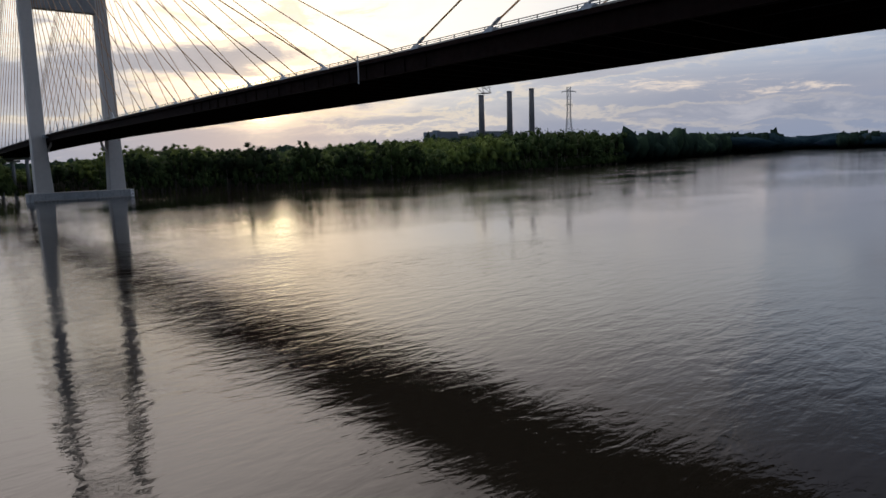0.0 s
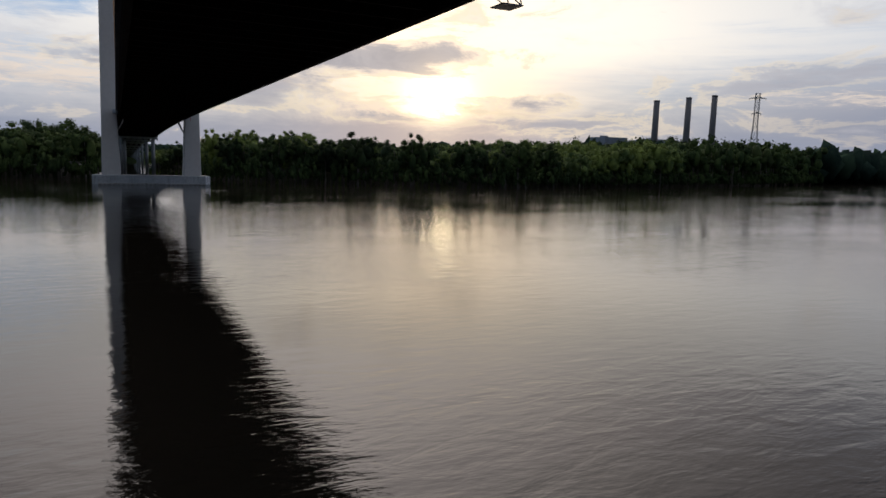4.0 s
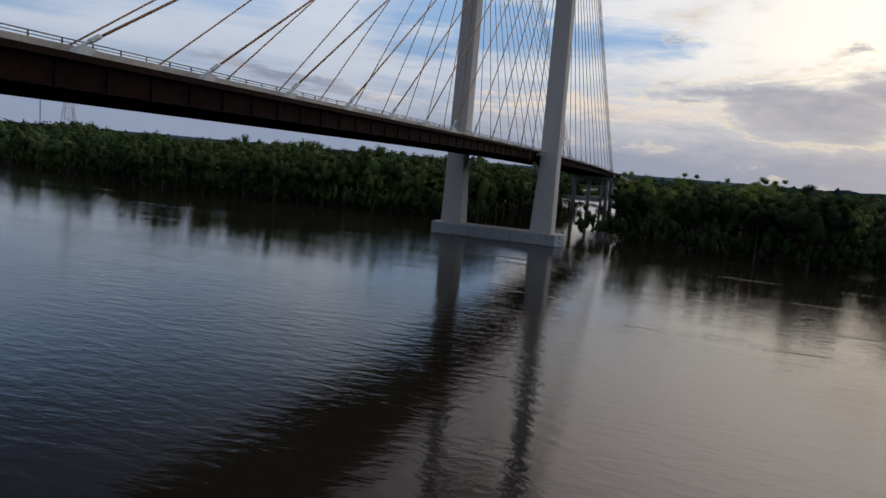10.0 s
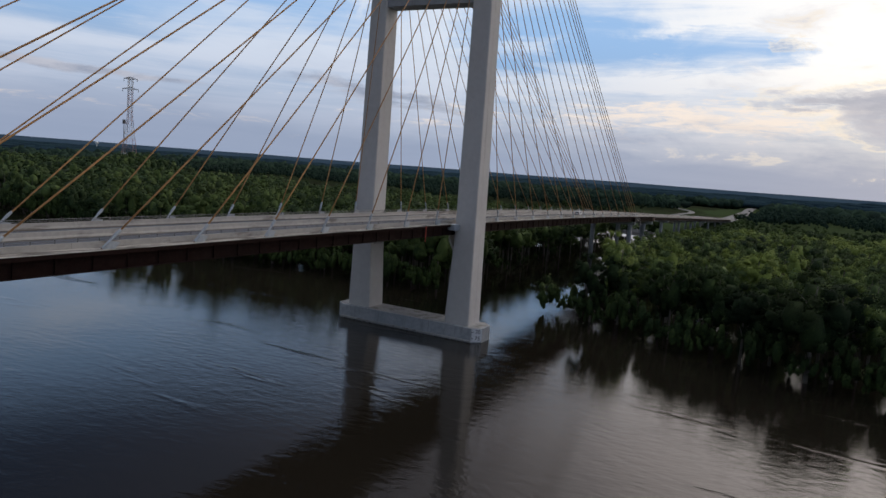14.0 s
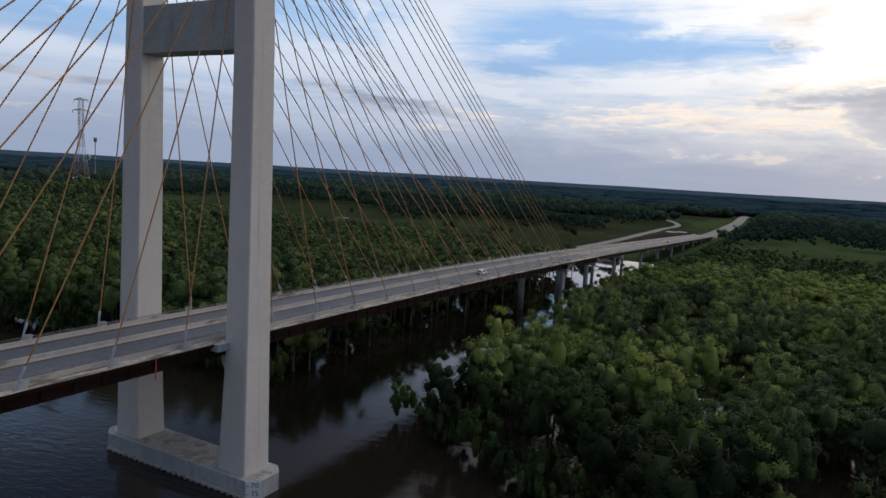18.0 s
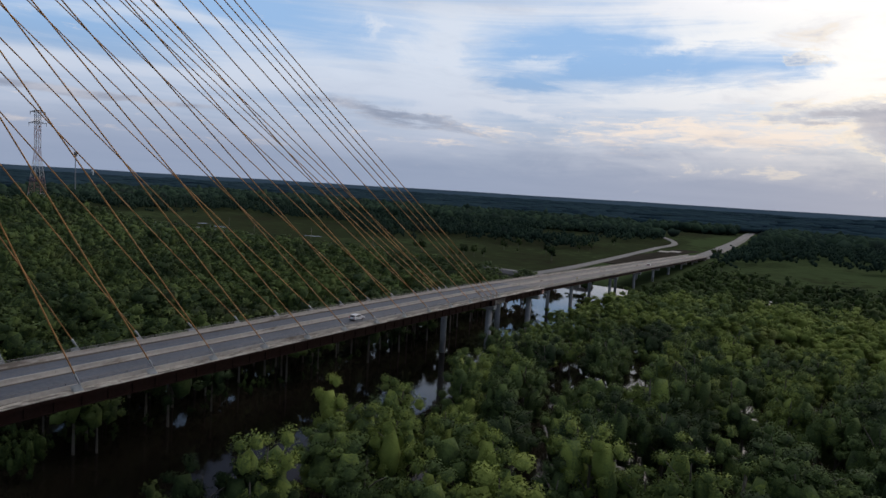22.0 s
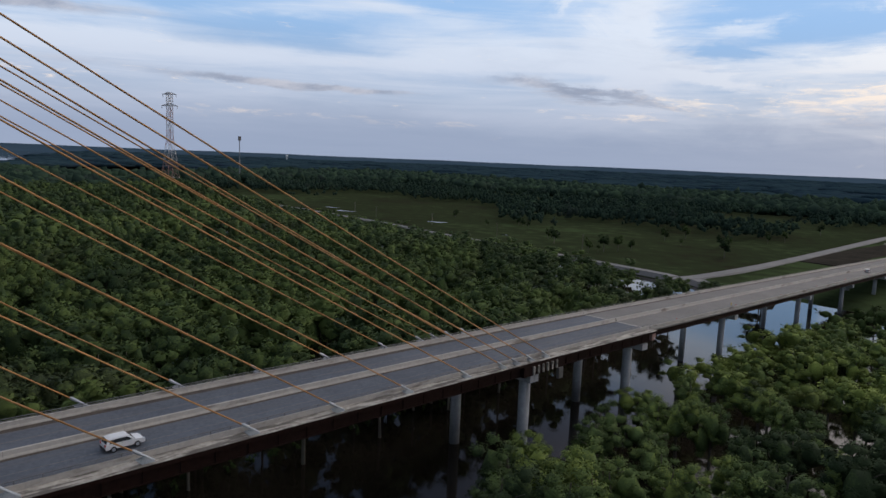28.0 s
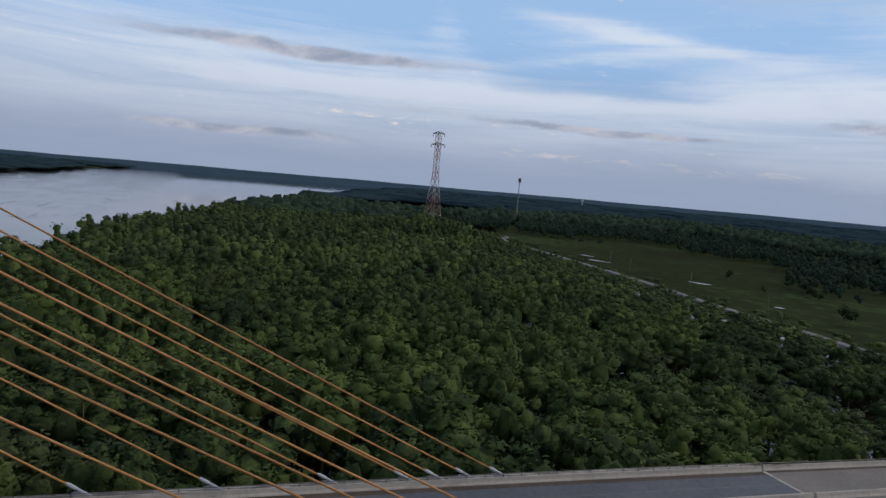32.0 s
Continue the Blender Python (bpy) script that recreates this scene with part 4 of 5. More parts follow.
for y in [299.5] + list(np.arange(372.0, 735, 60.0)):
    z = deck_z(y)
    t = thing("viaduct_bent", "bent of two round grey concrete columns with a cap beam", "bridge pier", "bents of the viaduct", at=(0, y, 0))
    for s in (-1, 1):
        part("column", Mesh().tube([(s * 6.1, 0, -5), (s * 6.1, 0, z - 3.3)], 0.92, 14), COLUMN, t, smooth=True)
    part("cap_beam", Mesh().box(-10.4, 10.4, -1.1, 1.1, z - 3.4, z - 2.02), COLUMN, t)
for y in np.arange(260, 740, 40.0):
    part("reflector_post", Mesh().box(9.6, 9.75, y - 0.05, y + 0.05, deck_z(y) + 0.86, deck_z(y) + 1.25), RED, app)

# ---- roads on the ground ----


def ribbon(name, line, width, z, material, label, category="road"):
    pts = [Vector((x, y, 0)) for x, y in line]
    fine = []
    for i in range(len(pts) - 1):
        p0, p1, p2, p3 = pts[max(i - 1, 0)], pts[i], pts[i + 1], pts[min(i + 2, len(pts) - 1)]
        for k in range(8):
            t = k / 8
            fine.append(0.5 * (2 * p1 + (p2 - p0) * t + (2 * p0 - 5 * p1 + 4 * p2 - p3) * t * t + (3 * p1 - p0 - 3 * p2 + p3) * t ** 3))
    fine.append(pts[-1])
    rings = []
    for i, p in enumerate(fine):
        d = (fine[min(i + 1, len(fine) - 1)] - fine[max(i - 1, 0)]).normalized()
        s = Vector((d.y, -d.x, 0)) * width / 2
        zz = z(p) if callable(z) else z
        rings.append([(p.x - s.x * 1.6, p.y - s.y * 1.6, zz - 2.5), (p.x + s.x * 1.6, p.y + s.y * 1.6, zz - 2.5), (p.x + s.x, p.y + s.y, zz), (p.x - s.x, p.y - s.y, zz)])
    ob = part(name, Mesh().loft(rings), material)
    return tagged(ob, label, category, kind="structure")


ribbon("road_levee", [(-730, 540)] + list(zip(LEVEE_X[2:-1], LEVEE_Y[2:-1])) + [(-79, 444)], 6, 2.9, ASPHALT, "pale narrow road along the levee")
ribbon("road_service", [(-77, 436), (-71, 463), (-66, 540), (-65, 650), (-66, 830), (-67, 980), (-110, 1120), (-165, 1222), (-230, 1300)], 7.5, 2.75, ASPHALT, "pale winding service road beside the viaduct")
ribbon("road_branch", [(-73, 452), (-60, 442), (-40, 430), (-22, 424)], 7, 2.65, ASPHALT, "pale road branching off under the viaduct")
ribbon("road_highway", [(0, 735), (0, 900), (-4, 1200), (-16, 1600), (20, 1950), (160, 2350), (420, 2800)], 12, lambda p: deck_z(p.y) + 0.02, ASPHALT, "pale four-lane highway on a low embankment")
ribbon("bare_ground", [(-46, 590), (-46, 680), (-40, 760), (-30, 860)], 26, 2.55, SOIL, "dark bare ground beside the viaduct", "ground")
for x, y in ((-46, 800), (-36, 815)):
    t = thing("concrete_slab", "pale concrete slab lying on the bare ground", "slab", "slabs by the viaduct", at=(x, y, 2.5))
    part("slab", Mesh().box(-6, 6, -9, 9, 0, 0.4), PARAPET, t)

# end posts at the joint, small sign on the parapet
for s in (-1, 1):
    t = thing("end_post", "rust-pink concrete end post beside the expansion joint", "post", "end posts at the joint", at=(s * 10.9, 244.2, deck_z(244)))
    part("block", Mesh().box(-0.9, 0.9, -1.4, 0.5, -2.2, -0.05), RUST, t)
    part("lamp_arm", Mesh().beam((s * 0.9, -0.6, -1.6), (s * 2.4, -0.6, -2.1), 0.14, 0.14).box(s * 2.4 - 0.35, s * 2.4 + 0.35, -0.9, -0.3, -2.35, -1.95), COLLAR, t, "small grey lamp on an arm")
t = thing("parapet_sign", "small faded yellow sign on the viaduct parapet", "sign", at=(9.75, 296, deck_z(296) + 0.86))
part("plate", Mesh().box(-0.05, 0.05, -0.35, 0.35, 0.45, 1.3), SIGN, t)
part("post", Mesh().box(-0.04, 0.04, -0.04, 0.04, 0, 0.5), RAIL, t)

# ---- vehicles ----


def suv(at, heading, paint, label):
    t = thing("car", label, "car", "cars on the bridge", at=at)
    t.rotation_euler = (0, 0, heading)
    body = [(-2.3, 0.45), (-2.35, 0.75), (-2.3, 1.05), (-0.0, 1.12), (1.1, 1.08), (2.15, 0.95), (2.4, 0.75), (2.38, 0.42)]
    rings = [[(x, y * k, z) for x, z in body] for y, k in ((-0.95, 0.97), (-0.98, 1.0), (0.98, 1.0), (0.95, 0.97))]
    part("body", Mesh().loft(rings), paint, t)
    roof = [(-2.25, 1.04), (-1.95, 1.66), (-1.5, 1.76), (0.25, 1.74), (0.55, 1.62), (1.25, 1.06)]
    part("cabin", Mesh().loft([[(x, -0.94 + (z - 1.05) * 0.22, z) for x, z in roof], [(x, 0.94 - (z - 1.05) * 0.22, z) for x, z in roof]]), paint, t)
    for s in (-1, 1):
        part("side_window", Mesh().loft([[(x, s * (0.945 - (z - 1.05) * 0.22 + e), z) for x, z in ((-1.85, 1.16), (-1.65, 1.58), (0.2, 1.60), (0.95, 1.14))] for e in (-0.02, 0.012)]), GLASS, t, "dark tinted window")
        part("mirror", Mesh().box(0.72, 0.90, s * 1.0 - 0.08, s * 1.0 + 0.1, 1.1, 1.28), paint, t)
        part("headlight", Mesh().box(2.28, 2.41, s * 0.7 - 0.2, s * 0.7 + 0.2, 0.72, 0.88), COLLAR, t)
        part("tail_light", Mesh().box(-2.37, -2.28, s * 0.78 - 0.13, s * 0.78 + 0.13, 0.85, 1.15), RED, t)
        for x in (-1.4, 1.42):
            w = part("wheel", Mesh().tube([(x, s * 0.76, 0.37), (x, s * 0.99, 0.37)], 0.37, 16), TYRE, t)
            part("rim", Mesh().tube([(x, s * 0.985, 0.37), (x, s * 1.0, 0.37)], 0.23, 10), COLLAR, w)
    part("rear_window", Mesh().loft([[(-2.20 + e, y, 1.18), (-2.20 + e, -y, 1.18), (-1.99 + e, -y * 0.9, 1.60), (-1.99 + e, y * 0.9, 1.60)] for e, y in ((-0.035, 0.75), (0.02, 0.75))]), GLASS, t)
    part("windscreen", Mesh().loft([[(1.20 + e, 0.78, 1.12), (1.20 + e, -0.78, 1.12), (0.62 + e, -0.7, 1.58), (0.62 + e, 0.7, 1.58)] for e in (-0.02, 0.04)]), GLASS, t)
    part("bumper", Mesh().box(2.2, 2.46, -0.9, 0.9, 0.38, 0.6), BLACK, t)
    part("bumper", Mesh().box(-2.42, -2.2, -0.9, 0.9, 0.38, 0.62), BLACK, t)
    return t


suv((4.9, 120.0, deck_z(120.0) + 0.04), radians(90), WHITE, "white sport utility car driving along the bridge roadway")
suv((4.9, 480.0, deck_z(480.0) + 0.04), radians(90), WHITE, "small pale car far off on the viaduct")

# ---- far landmarks ----


def lattice_tower(at, h, base, waist, arms, bands, label, turn=0.0, legs_w=0.55):
    """Four-legged lattice mast with cross arms. bands: materials from the foot up."""
    t = thing("lattice_pylon", label, "pylon", at=at)
    t.rotation_euler = (0, 0, turn)
    n = len(bands)

    def half(z):
        u = z / h
        return base * (1 - u / 0.62) + waist * (u / 0.62) if u < 0.62 else waist
    steps = 14
    zs = [h * (i / steps) ** 0.9 for i in range(steps + 1)]
    for b in range(n):
        m = Mesh()
        for i in range(steps):
            if int((i + 0.5) / steps * n) != b:
                continue
            z0, z1 = zs[i], zs[i + 1]
            a, c = half(z0), half(z1)
            p = [(-1, -1), (1, -1), (1, 1), (-1, 1)]
            for k in range(4):
                q = (k + 1) % 4
                m.beam((p[k][0] * a, p[k][1] * a, z0), (p[k][0] * c, p[k][1] * c, z1), legs_w, legs_w)
                m.beam((p[k][0] * a, p[k][1] * a, z0), (p[q][0] * c, p[q][1] * c, z1), legs_w * 0.5, legs_w * 0.5)
                m.beam((p[q][0] * a, p[q][1] * a, z0), (p[k][0] * c, p[k][1] * c, z1), legs_w * 0.5, legs_w * 0.5)
                m.beam((p[k][0] * c, p[k][1] * c, z1), (p[q][0] * c, p[q][1] * c, z1), legs_w * 0.5, legs_w * 0.5)
        part("lattice_section", m, bands[b], t)
    for z, w in arms:
        m = Mesh()
        for y in (-waist, waist):
            m.beam((-w, 0, z), (0, y, z + 2.2), 0.5, 0.5).beam((w, 0, z), (0, y, z + 2.2), 0.5, 0.5).beam((-w, 0, z), (0, y, z), 0.5, 0.5).beam((w, 0, z), (0, y, z), 0.5, 0.5)
        part("cross_arm", m, bands[-1], t)
        for s in (-1, 1):
            part("insulator", Mesh().tube([(s * w * 0.96, 0, z), (s * w * 0.96, 0, z - 3.0)], 0.35, 6), LATTICE, t)
    return t


lattice_tower((-640.5, 404.5, 0), 120, 9.5, 2.3, [(118, 8.0), (106, 9.5)], [LATTICE_RED, LATTICE_WHITE] * 4, "tall red and white lattice river-crossing pylon", 0.6, 0.36)
lattice_tower((921, 500, 0), 132, 9.0, 3.2, [(124, 13.0), (100, 7.0)], [LATTICE], "grey lattice transmission pylon on the far bank", -0.7, 0.6)
mast = thing("radio_mast", "thin lattice radio mast with a box at its top", "mast", at=(-1075.0, 722.0, 0))
part("shaft", Mesh().tube([(0, 0, 0), (0, 0, 86)], [1.0, 0.7], 6), LATTICE, mast)
part("antenna_box", Mesh().box(-2.0, 2.0, -2.0, 2.0, 79, 87), STACK, mast)

for i, (x, y, h) in enumerate(((1638, 1504, 228.0), (1780, 1502, 247.0), (1899, 1500, 262.0))):
    t = thing("smokestack", "tall slim dark concrete power-station smokestack", "smokestack", "smokestacks", at=(x, y, 0))
    part("shaft", Mesh().tube([(0, 0, 0), (0, 0, h * 0.6), (0, 0, h - 4)], [13.0, 10.6, 9.6], 20), STACK, t, smooth=True)
    part("cap_ring", Mesh().tube([(0, 0, h - 4), (0, 0, h)], [10.4, 10.2], 20), STACK, t)
plant = thing("power_station", "low blocky grey power station halls beyond the trees", "power station", at=(1500, 1600, 0))
for x0, x1, y0, y1, z in ((5, 105, 0, 80, 103), (165, 245, -20, 60, 98), (225, 345, 0, 70, 104), (130, 170, 10, 60, 90)):
    b = part("hall", Mesh().box(x0, x1, y0, y1, 0, z), PLANT, plant)
    part("roof_vent", Mesh().box(x0 + 10, x0 + 30, y0 + 20, y0 + 40, z, z + 5), PLANT, b)


tank = thing("water_tower", "small white water tower far off above the woods", "water tower", at=(-3300.0, 2225.0, 0))
part("stem", Mesh().tube([(0, 0, 0), (0, 0, 34)], [3.0, 2.2], 12), WHITE, tank)
part("tank", Mesh().tube([(0, 0, 31), (0, 0, 35), (0, 0, 40), (0, 0, 44)], [2.5, 7.0, 7.0, 2.0], 14), WHITE, tank, smooth=True)

# small things out in the fields
def shed(x, y, w, d, h, material, label):
    t = thing("shed", label, "building", "buildings in the fields", at=(x, y, 2.0))
    part("wall", Mesh().box(-w / 2, w / 2, -d / 2, d / 2, -0.5, h), material, t)
    part("roof", Mesh().loft([[(-w / 2 - 0.4, y0, z0) for y0, z0 in ((-d / 2 - 0.4, h), (d / 2 + 0.4, h), (0, h + d * 0.22))], [(w / 2 + 0.4, y0, z0) for y0, z0 in ((-d / 2 - 0.4, h), (d / 2 + 0.4, h), (0, h + d * 0.22))]]), COLLAR, t)


for x, y, w, d, h in ((-1580, 1819, 46, 22, 8), (-1577, 1648, 30, 16, 6), (-1588, 2036, 40, 18, 7), (-1540, 1758, 24, 14, 6), (-1768, 1016, 26, 14, 6), (-1740, 1080, 18, 10, 5), (-1720, 1130, 22, 12, 5)):
    shed(x, y, w, d, h, WHITE, "small white farm building among far woods")


def pond(x, y, rx, ry, turn):
    m = Mesh()
    r = random.Random(int(x))
    pts = []
    for k in range(22):
        a = k * 2 * math.pi / 22
        q = 1 + 0.25 * math.sin(3 * a + x) + r.uniform(-0.1, 0.1)
        px_, py_ = rx * q * math.cos(a), ry * q * math.sin(a)
        pts.append((x + px_ * math.cos(turn) - py_ * math.sin(turn), y + px_ * math.sin(turn) + py_ * math.cos(turn)))
    m.loft([[(a, b, 1.7) for a, b in pts], [(a, b, 2.09) for a, b in pts]])
    tagged(part("pond", m, WATER), "shallow flood pool lying in the meadow", "pond", "flood pools in the meadow")


pond(-365, 541, 9, 3, 0.5)
pond(-395, 552, 7, 2, 0.5)
pond(-495, 530, 12, 3, 0.4)
pond(-540, 545, 9, 2.4, 0.4)
pond(-262, 520, 6, 2, 0.2)


def utility_pole(x, y, h=11):
    t = thing("utility_pole", "weathered wooden utility pole beside the levee road", "utility pole", "utility poles", at=(x, y, 2.0))
    part("shaft", Mesh().tube([(0, 0, -0.5), (0, 0, h)], [0.22, 0.16], 8), BARK, t)
    part("cross_arm", Mesh().box(-1.2, 1.2, -0.06, 0.06, h - 0.9, h - 0.75), BARK, t)


for x, y in ((-176, 500), (-260, 505), (-345, 515), (-430, 520), (-490, 540)):
    utility_pole(x, y)

# inspection frame hung below the far edge of midspan
tr = thing("inspection_frame", "small black steel inspection frame hung under the deck edge", "inspection frame", at=(11.9, MID + 0.6, deck_z(MID)))
for y in (-0.8, 0.8):
    part("hanger", Mesh().beam((0, y, -0.3), (0.9, y, -3.4), 0.07, 0.07), RAIL, tr)
    part("stay_bar", Mesh().beam((-0.8, y, -2.42), (0.9, y, -3.4), 0.07, 0.07), RAIL, tr)
part("platform", Mesh().box(-0.6, 1.0, -0.9, 0.9, -3.45, -3.38), RAIL, tr)
part("guard_rail", Mesh().box(0.93, 0.98, -0.9, 0.9, -2.55, -2.48), RAIL, tr)

# ---- trees ----
ICO_T = (1 + 5 ** 0.5) / 2
ICO_V = np.array([(-1, ICO_T, 0), (1, ICO_T, 0), (-1, -ICO_T, 0), (1, -ICO_T, 0), (0, -1, ICO_T), (0, 1, ICO_T), (0, -1, -ICO_T), (0, 1, -ICO_T), (ICO_T, 0, -1), (ICO_T, 0, 1), (-ICO_T, 0, -1), (-ICO_T, 0, 1)]) / 1.902
ICO_F = np.array([(0, 11, 5), (0, 5, 1), (0, 1, 7), (0, 7, 10), (0, 10, 11), (1, 5, 9), (5, 11, 4), (11, 10, 2), (10, 7, 6), (7, 1, 8), (3, 9, 4), (3, 4, 2), (3, 2, 6), (3, 6, 8), (3, 8, 9), (4, 9, 5), (2, 4, 11), (6, 2, 10), (8, 6, 7), (9, 8, 1)])


def finer(v, f):
    """Split each triangle of a ball into four."""
    t = v[f]
    a, b, c = t[:, 0], t[:, 1], t[:, 2]
    ab, bc, ca = [(p + q) / np.linalg.norm(p + q, axis=1)[:, None] for p, q in ((a, b), (b, c), (c, a))]
    return np.concatenate([np.stack(k, 1) for k in ((a, ab, ca), (ab, b, bc), (ca, bc, c), (ab, bc, ca))])


BALL_20 = ICO_V[ICO_F]
BALL_80 = finer(ICO_V, ICO_F)


def crown(seed, clumps, leaves, size, ball, leaders=3):
    """Triangles of a crown in a unit of one tree: height 1 is the top, half width about 0.25.
    A few leaders rise side by side; clumps of foliage sit on them, each a ragged ball beset with leaf sprays.
    Returns (n, 3, 6): corners and the soft outward normals of the clumps they belong to."""
    r = np.random.RandomState(seed)
    tris = []

    def shell(corners, mid, half, whole, reach, loose):
        """Corners with normals between those of the clump and those of its leader."""
        own = (corners - mid) / half ** 1.5
        own /= np.linalg.norm(own, axis=2)[:, :, None]
        out = (corners - whole) / reach ** 1.5
        out /= np.linalg.norm(out, axis=2)[:, :, None] + 1e-6
        nrm = 0.6 * own + 0.6 * out + np.array([0, 0, 0.25]) + loose * r.normal(size=(len(corners), 1, 3))
        nrm /= np.linalg.norm(nrm, axis=2)[:, :, None]
        # every leaf shows its lit side outwards
        face = np.cross(corners[:, 1] - corners[:, 0], corners[:, 2] - corners[:, 0])
        wrong = (face * nrm.mean(1)).sum(1) < 0
        corners[wrong], nrm[wrong] = corners[wrong][:, ::-1], nrm[wrong][:, ::-1]
        tris.append(np.concatenate([corners, nrm], 2))

    turn = r.uniform(0, 6.28)
    for q in range(leaders):
        a = turn + q * 6.2832 / leaders + r.uniform(-0.5, 0.5)
        o = 0.0 if leaders == 1 else r.uniform(0.07, 0.12)
        top = 1.0 if q == 0 else r.uniform(0.78, 0.97)
        reach = np.array([1, 1, 1]) * r.uniform(0.105, 0.135) * (1.5 if leaders == 1 else 1.0)
        reach[2] = r.uniform(0.28, 0.37)
        whole = np.array([math.cos(a) * o, math.sin(a) * o, top - reach[2]])
        p = BALL_20.reshape(-1, 3)
        shell((p * reach * 0.58 + whole).reshape(-1, 3, 3), whole, reach, whole, reach, 0.0)
        count = max(2, clumps // leaders)
        for k in range(count):
            # spread from the top down past the waist of the leader
            c = 1.0 - 1.65 * (k + r.uniform(0.1, 0.9)) / count
            b = k * 2.39996 + r.uniform(-0.5, 0.5)
            e = math.sqrt(max(0.0, 1 - c * c))
            mid = whole + np.array([math.cos(b) * e, math.sin(b) * e, c]) * reach * r.uniform(0.72, 0.98)
            wide = r.uniform(0.040, 0.070) * (24.0 / (clumps + 4.0)) ** 0.42
            half = np.array([wide, wide, wide * r.uniform(1.0, 1.6)])
            p = ball.reshape(-1, 3)
            ph_ = r.uniform(0, 6.28, 4)
            bumps = 1 + 0.20 * np.sin(p[:, 0] * 4 + ph_[0]) * np.sin(p[:, 1] * 4 + ph_[1]) + 0.16 * np.sin(p[:, 2] * 7 + ph_[2]) * np.sin(p[:, 0] * 8 + ph_[3])
            shell((p * half * bumps[:, None] * 0.68 + mid).reshape(-1, 3, 3), mid, half, whole, reach, 0.0)
            d = r.normal(size=(leaves, 3))
            d /= np.linalg.norm(d, axis=1)[:, None]
            d[:, 2] = np.where(d[:, 2] < -0.4, -d[:, 2], d[:, 2])
            pos = mid + d * half * (0.55 + 0.66 * r.uniform(size=leaves) ** 1.1)[:, None]
            e1 = r.normal(size=(leaves, 3))
            e1 /= np.linalg.norm(e1, axis=1)[:, None]
            g = np.cross(d + 0.7 * r.normal(size=(leaves, 3)), e1)
            g /= np.linalg.norm(g, axis=1)[:, None]
            z = size * r.uniform(0.6, 1.35, (leaves, 1))
            shell(np.stack([pos - e1 * z, pos + g * z, pos + (e1 - g * 0.4) * z], 1), mid, half, whole, reach, 0.16)
    return np.concatenate(tris)


def tri_mesh(name, tris, material):
    flat = tris.reshape(-1, tris.shape[-1])
    return array_mesh(name, flat[:, :3], np.arange(len(flat)).reshape(-1, 3), material, True, flat[:, 3:6])


def turned(tri, a, w, h, x, y, z):
    """Corners of one crown turned by a, scaled to width w and height h, moved to (x, y, z)."""
    v = tri.reshape(-1, 6)
    c, s = math.cos(a), math.sin(a)
    return np.stack([(v[:, 0] * c - v[:, 1] * s) * w + x, (v[:, 0] * s + v[:, 1] * c) * w + y, v[:, 2] * h + z,
                     v[:, 3] * c - v[:, 4] * s, v[:, 3] * s + v[:, 4] * c, v[:, 5]], -1).astype(np.float32)


def trunk_mesh(seed, limbs=4):
    r = random.Random(seed)
    m = Mesh()
    m.tube([(0, 0, -0.09), (r.uniform(-0.01, 0.01), r.uniform(-0.01, 0.01), 0.25), (r.uniform(-0.02, 0.02), r.uniform(-0.02, 0.02), 0.6), (0, 0, 0.85)], [0.016, 0.012, 0.008, 0.003], 6)
    for k in range(limbs):
        a = k * 2.4 + r.uniform(-0.4, 0.4)
        z = 0.32 + 0.1 * k
        m.tube([(0, 0, z), (math.cos(a) * 0.07, math.sin(a) * 0.07, z + 0.10), (math.cos(a) * 0.14, math.sin(a) * 0.14, z + 0.17)], [0.007, 0.005, 0.002], 4)
    return m


# where they stand: a jittered lattice over the wooded land
rs = np.random.RandomState(7)


def taller(x):
    """The woods grow higher down the river."""
    return np.interp(x, [120, 260, 420, 700, 1500, 2600], [1.0, 1.14, 1.36, 1.45, 1.8, 2.0])


def stand(x0, x1, y0, y1, step, seed):
    r = np.random.RandomState(seed)
    xs, ys = np.arange(x0, x1, step), np.arange(y0, y1, step)
    px, py = [a.ravel() for a in np.meshgrid(xs, ys)]
    px = px + r.uniform(-0.55, 0.55, len(px)) * step
    py = py + r.uniform(-0.55, 0.55, len(py)) * step
    keep = wooded(px, py) & (hillocks(px, py, 34.0, 5) > -1.15 + 0.35 * r.uniform(size=len(px))) & (r.uniform(size=len(px)) > 0.05)
    px, py = px[keep], py[keep]
    h = 22.0 + 2.4 * hillocks(px, py, 60.0, 9) + np.clip(r.normal(size=len(px)), -2, 1.4) * 2.4
    h *= np.where(r.uniform(size=len(px)) < 0.18, 0.72, 1.0)
    # shorter towards the levee
    behind = np.interp(px, LEVEE_X, LEVEE_Y) - py
    low = np.interp(behind, [12, 60, 110, 170, 250], [0.26, 0.36, 0.50, 0.78, 1.0])
    high = np.interp(behind, [12, 60, 110, 170], [0.34, 0.58, 0.80, 1.0])
    h *= np.where(px < -18, low + (high - low) * np.interp(px, [-560, -260], [0, 1]), np.interp(py, [180, 240, 400], [1.0, 0.72, 0.64]))
    h *= np.where((px > 0) & (py > 140), np.interp(px, [15, 32, 70], [0.74, 0.84, 1.0]), 1.0)
    h *= taller(px)
    # a grove of tall trees round the foot of the river-crossing pylon
    grove = np.exp(-((px + 605) ** 2 + (py - 388) ** 2) / 62.0 ** 2)
    h += np.clip(33.0 - h, 0, None) * grove
    return px, py, h


px, py, ph = stand(-760, 560, -60, 560, 10.4, 3)
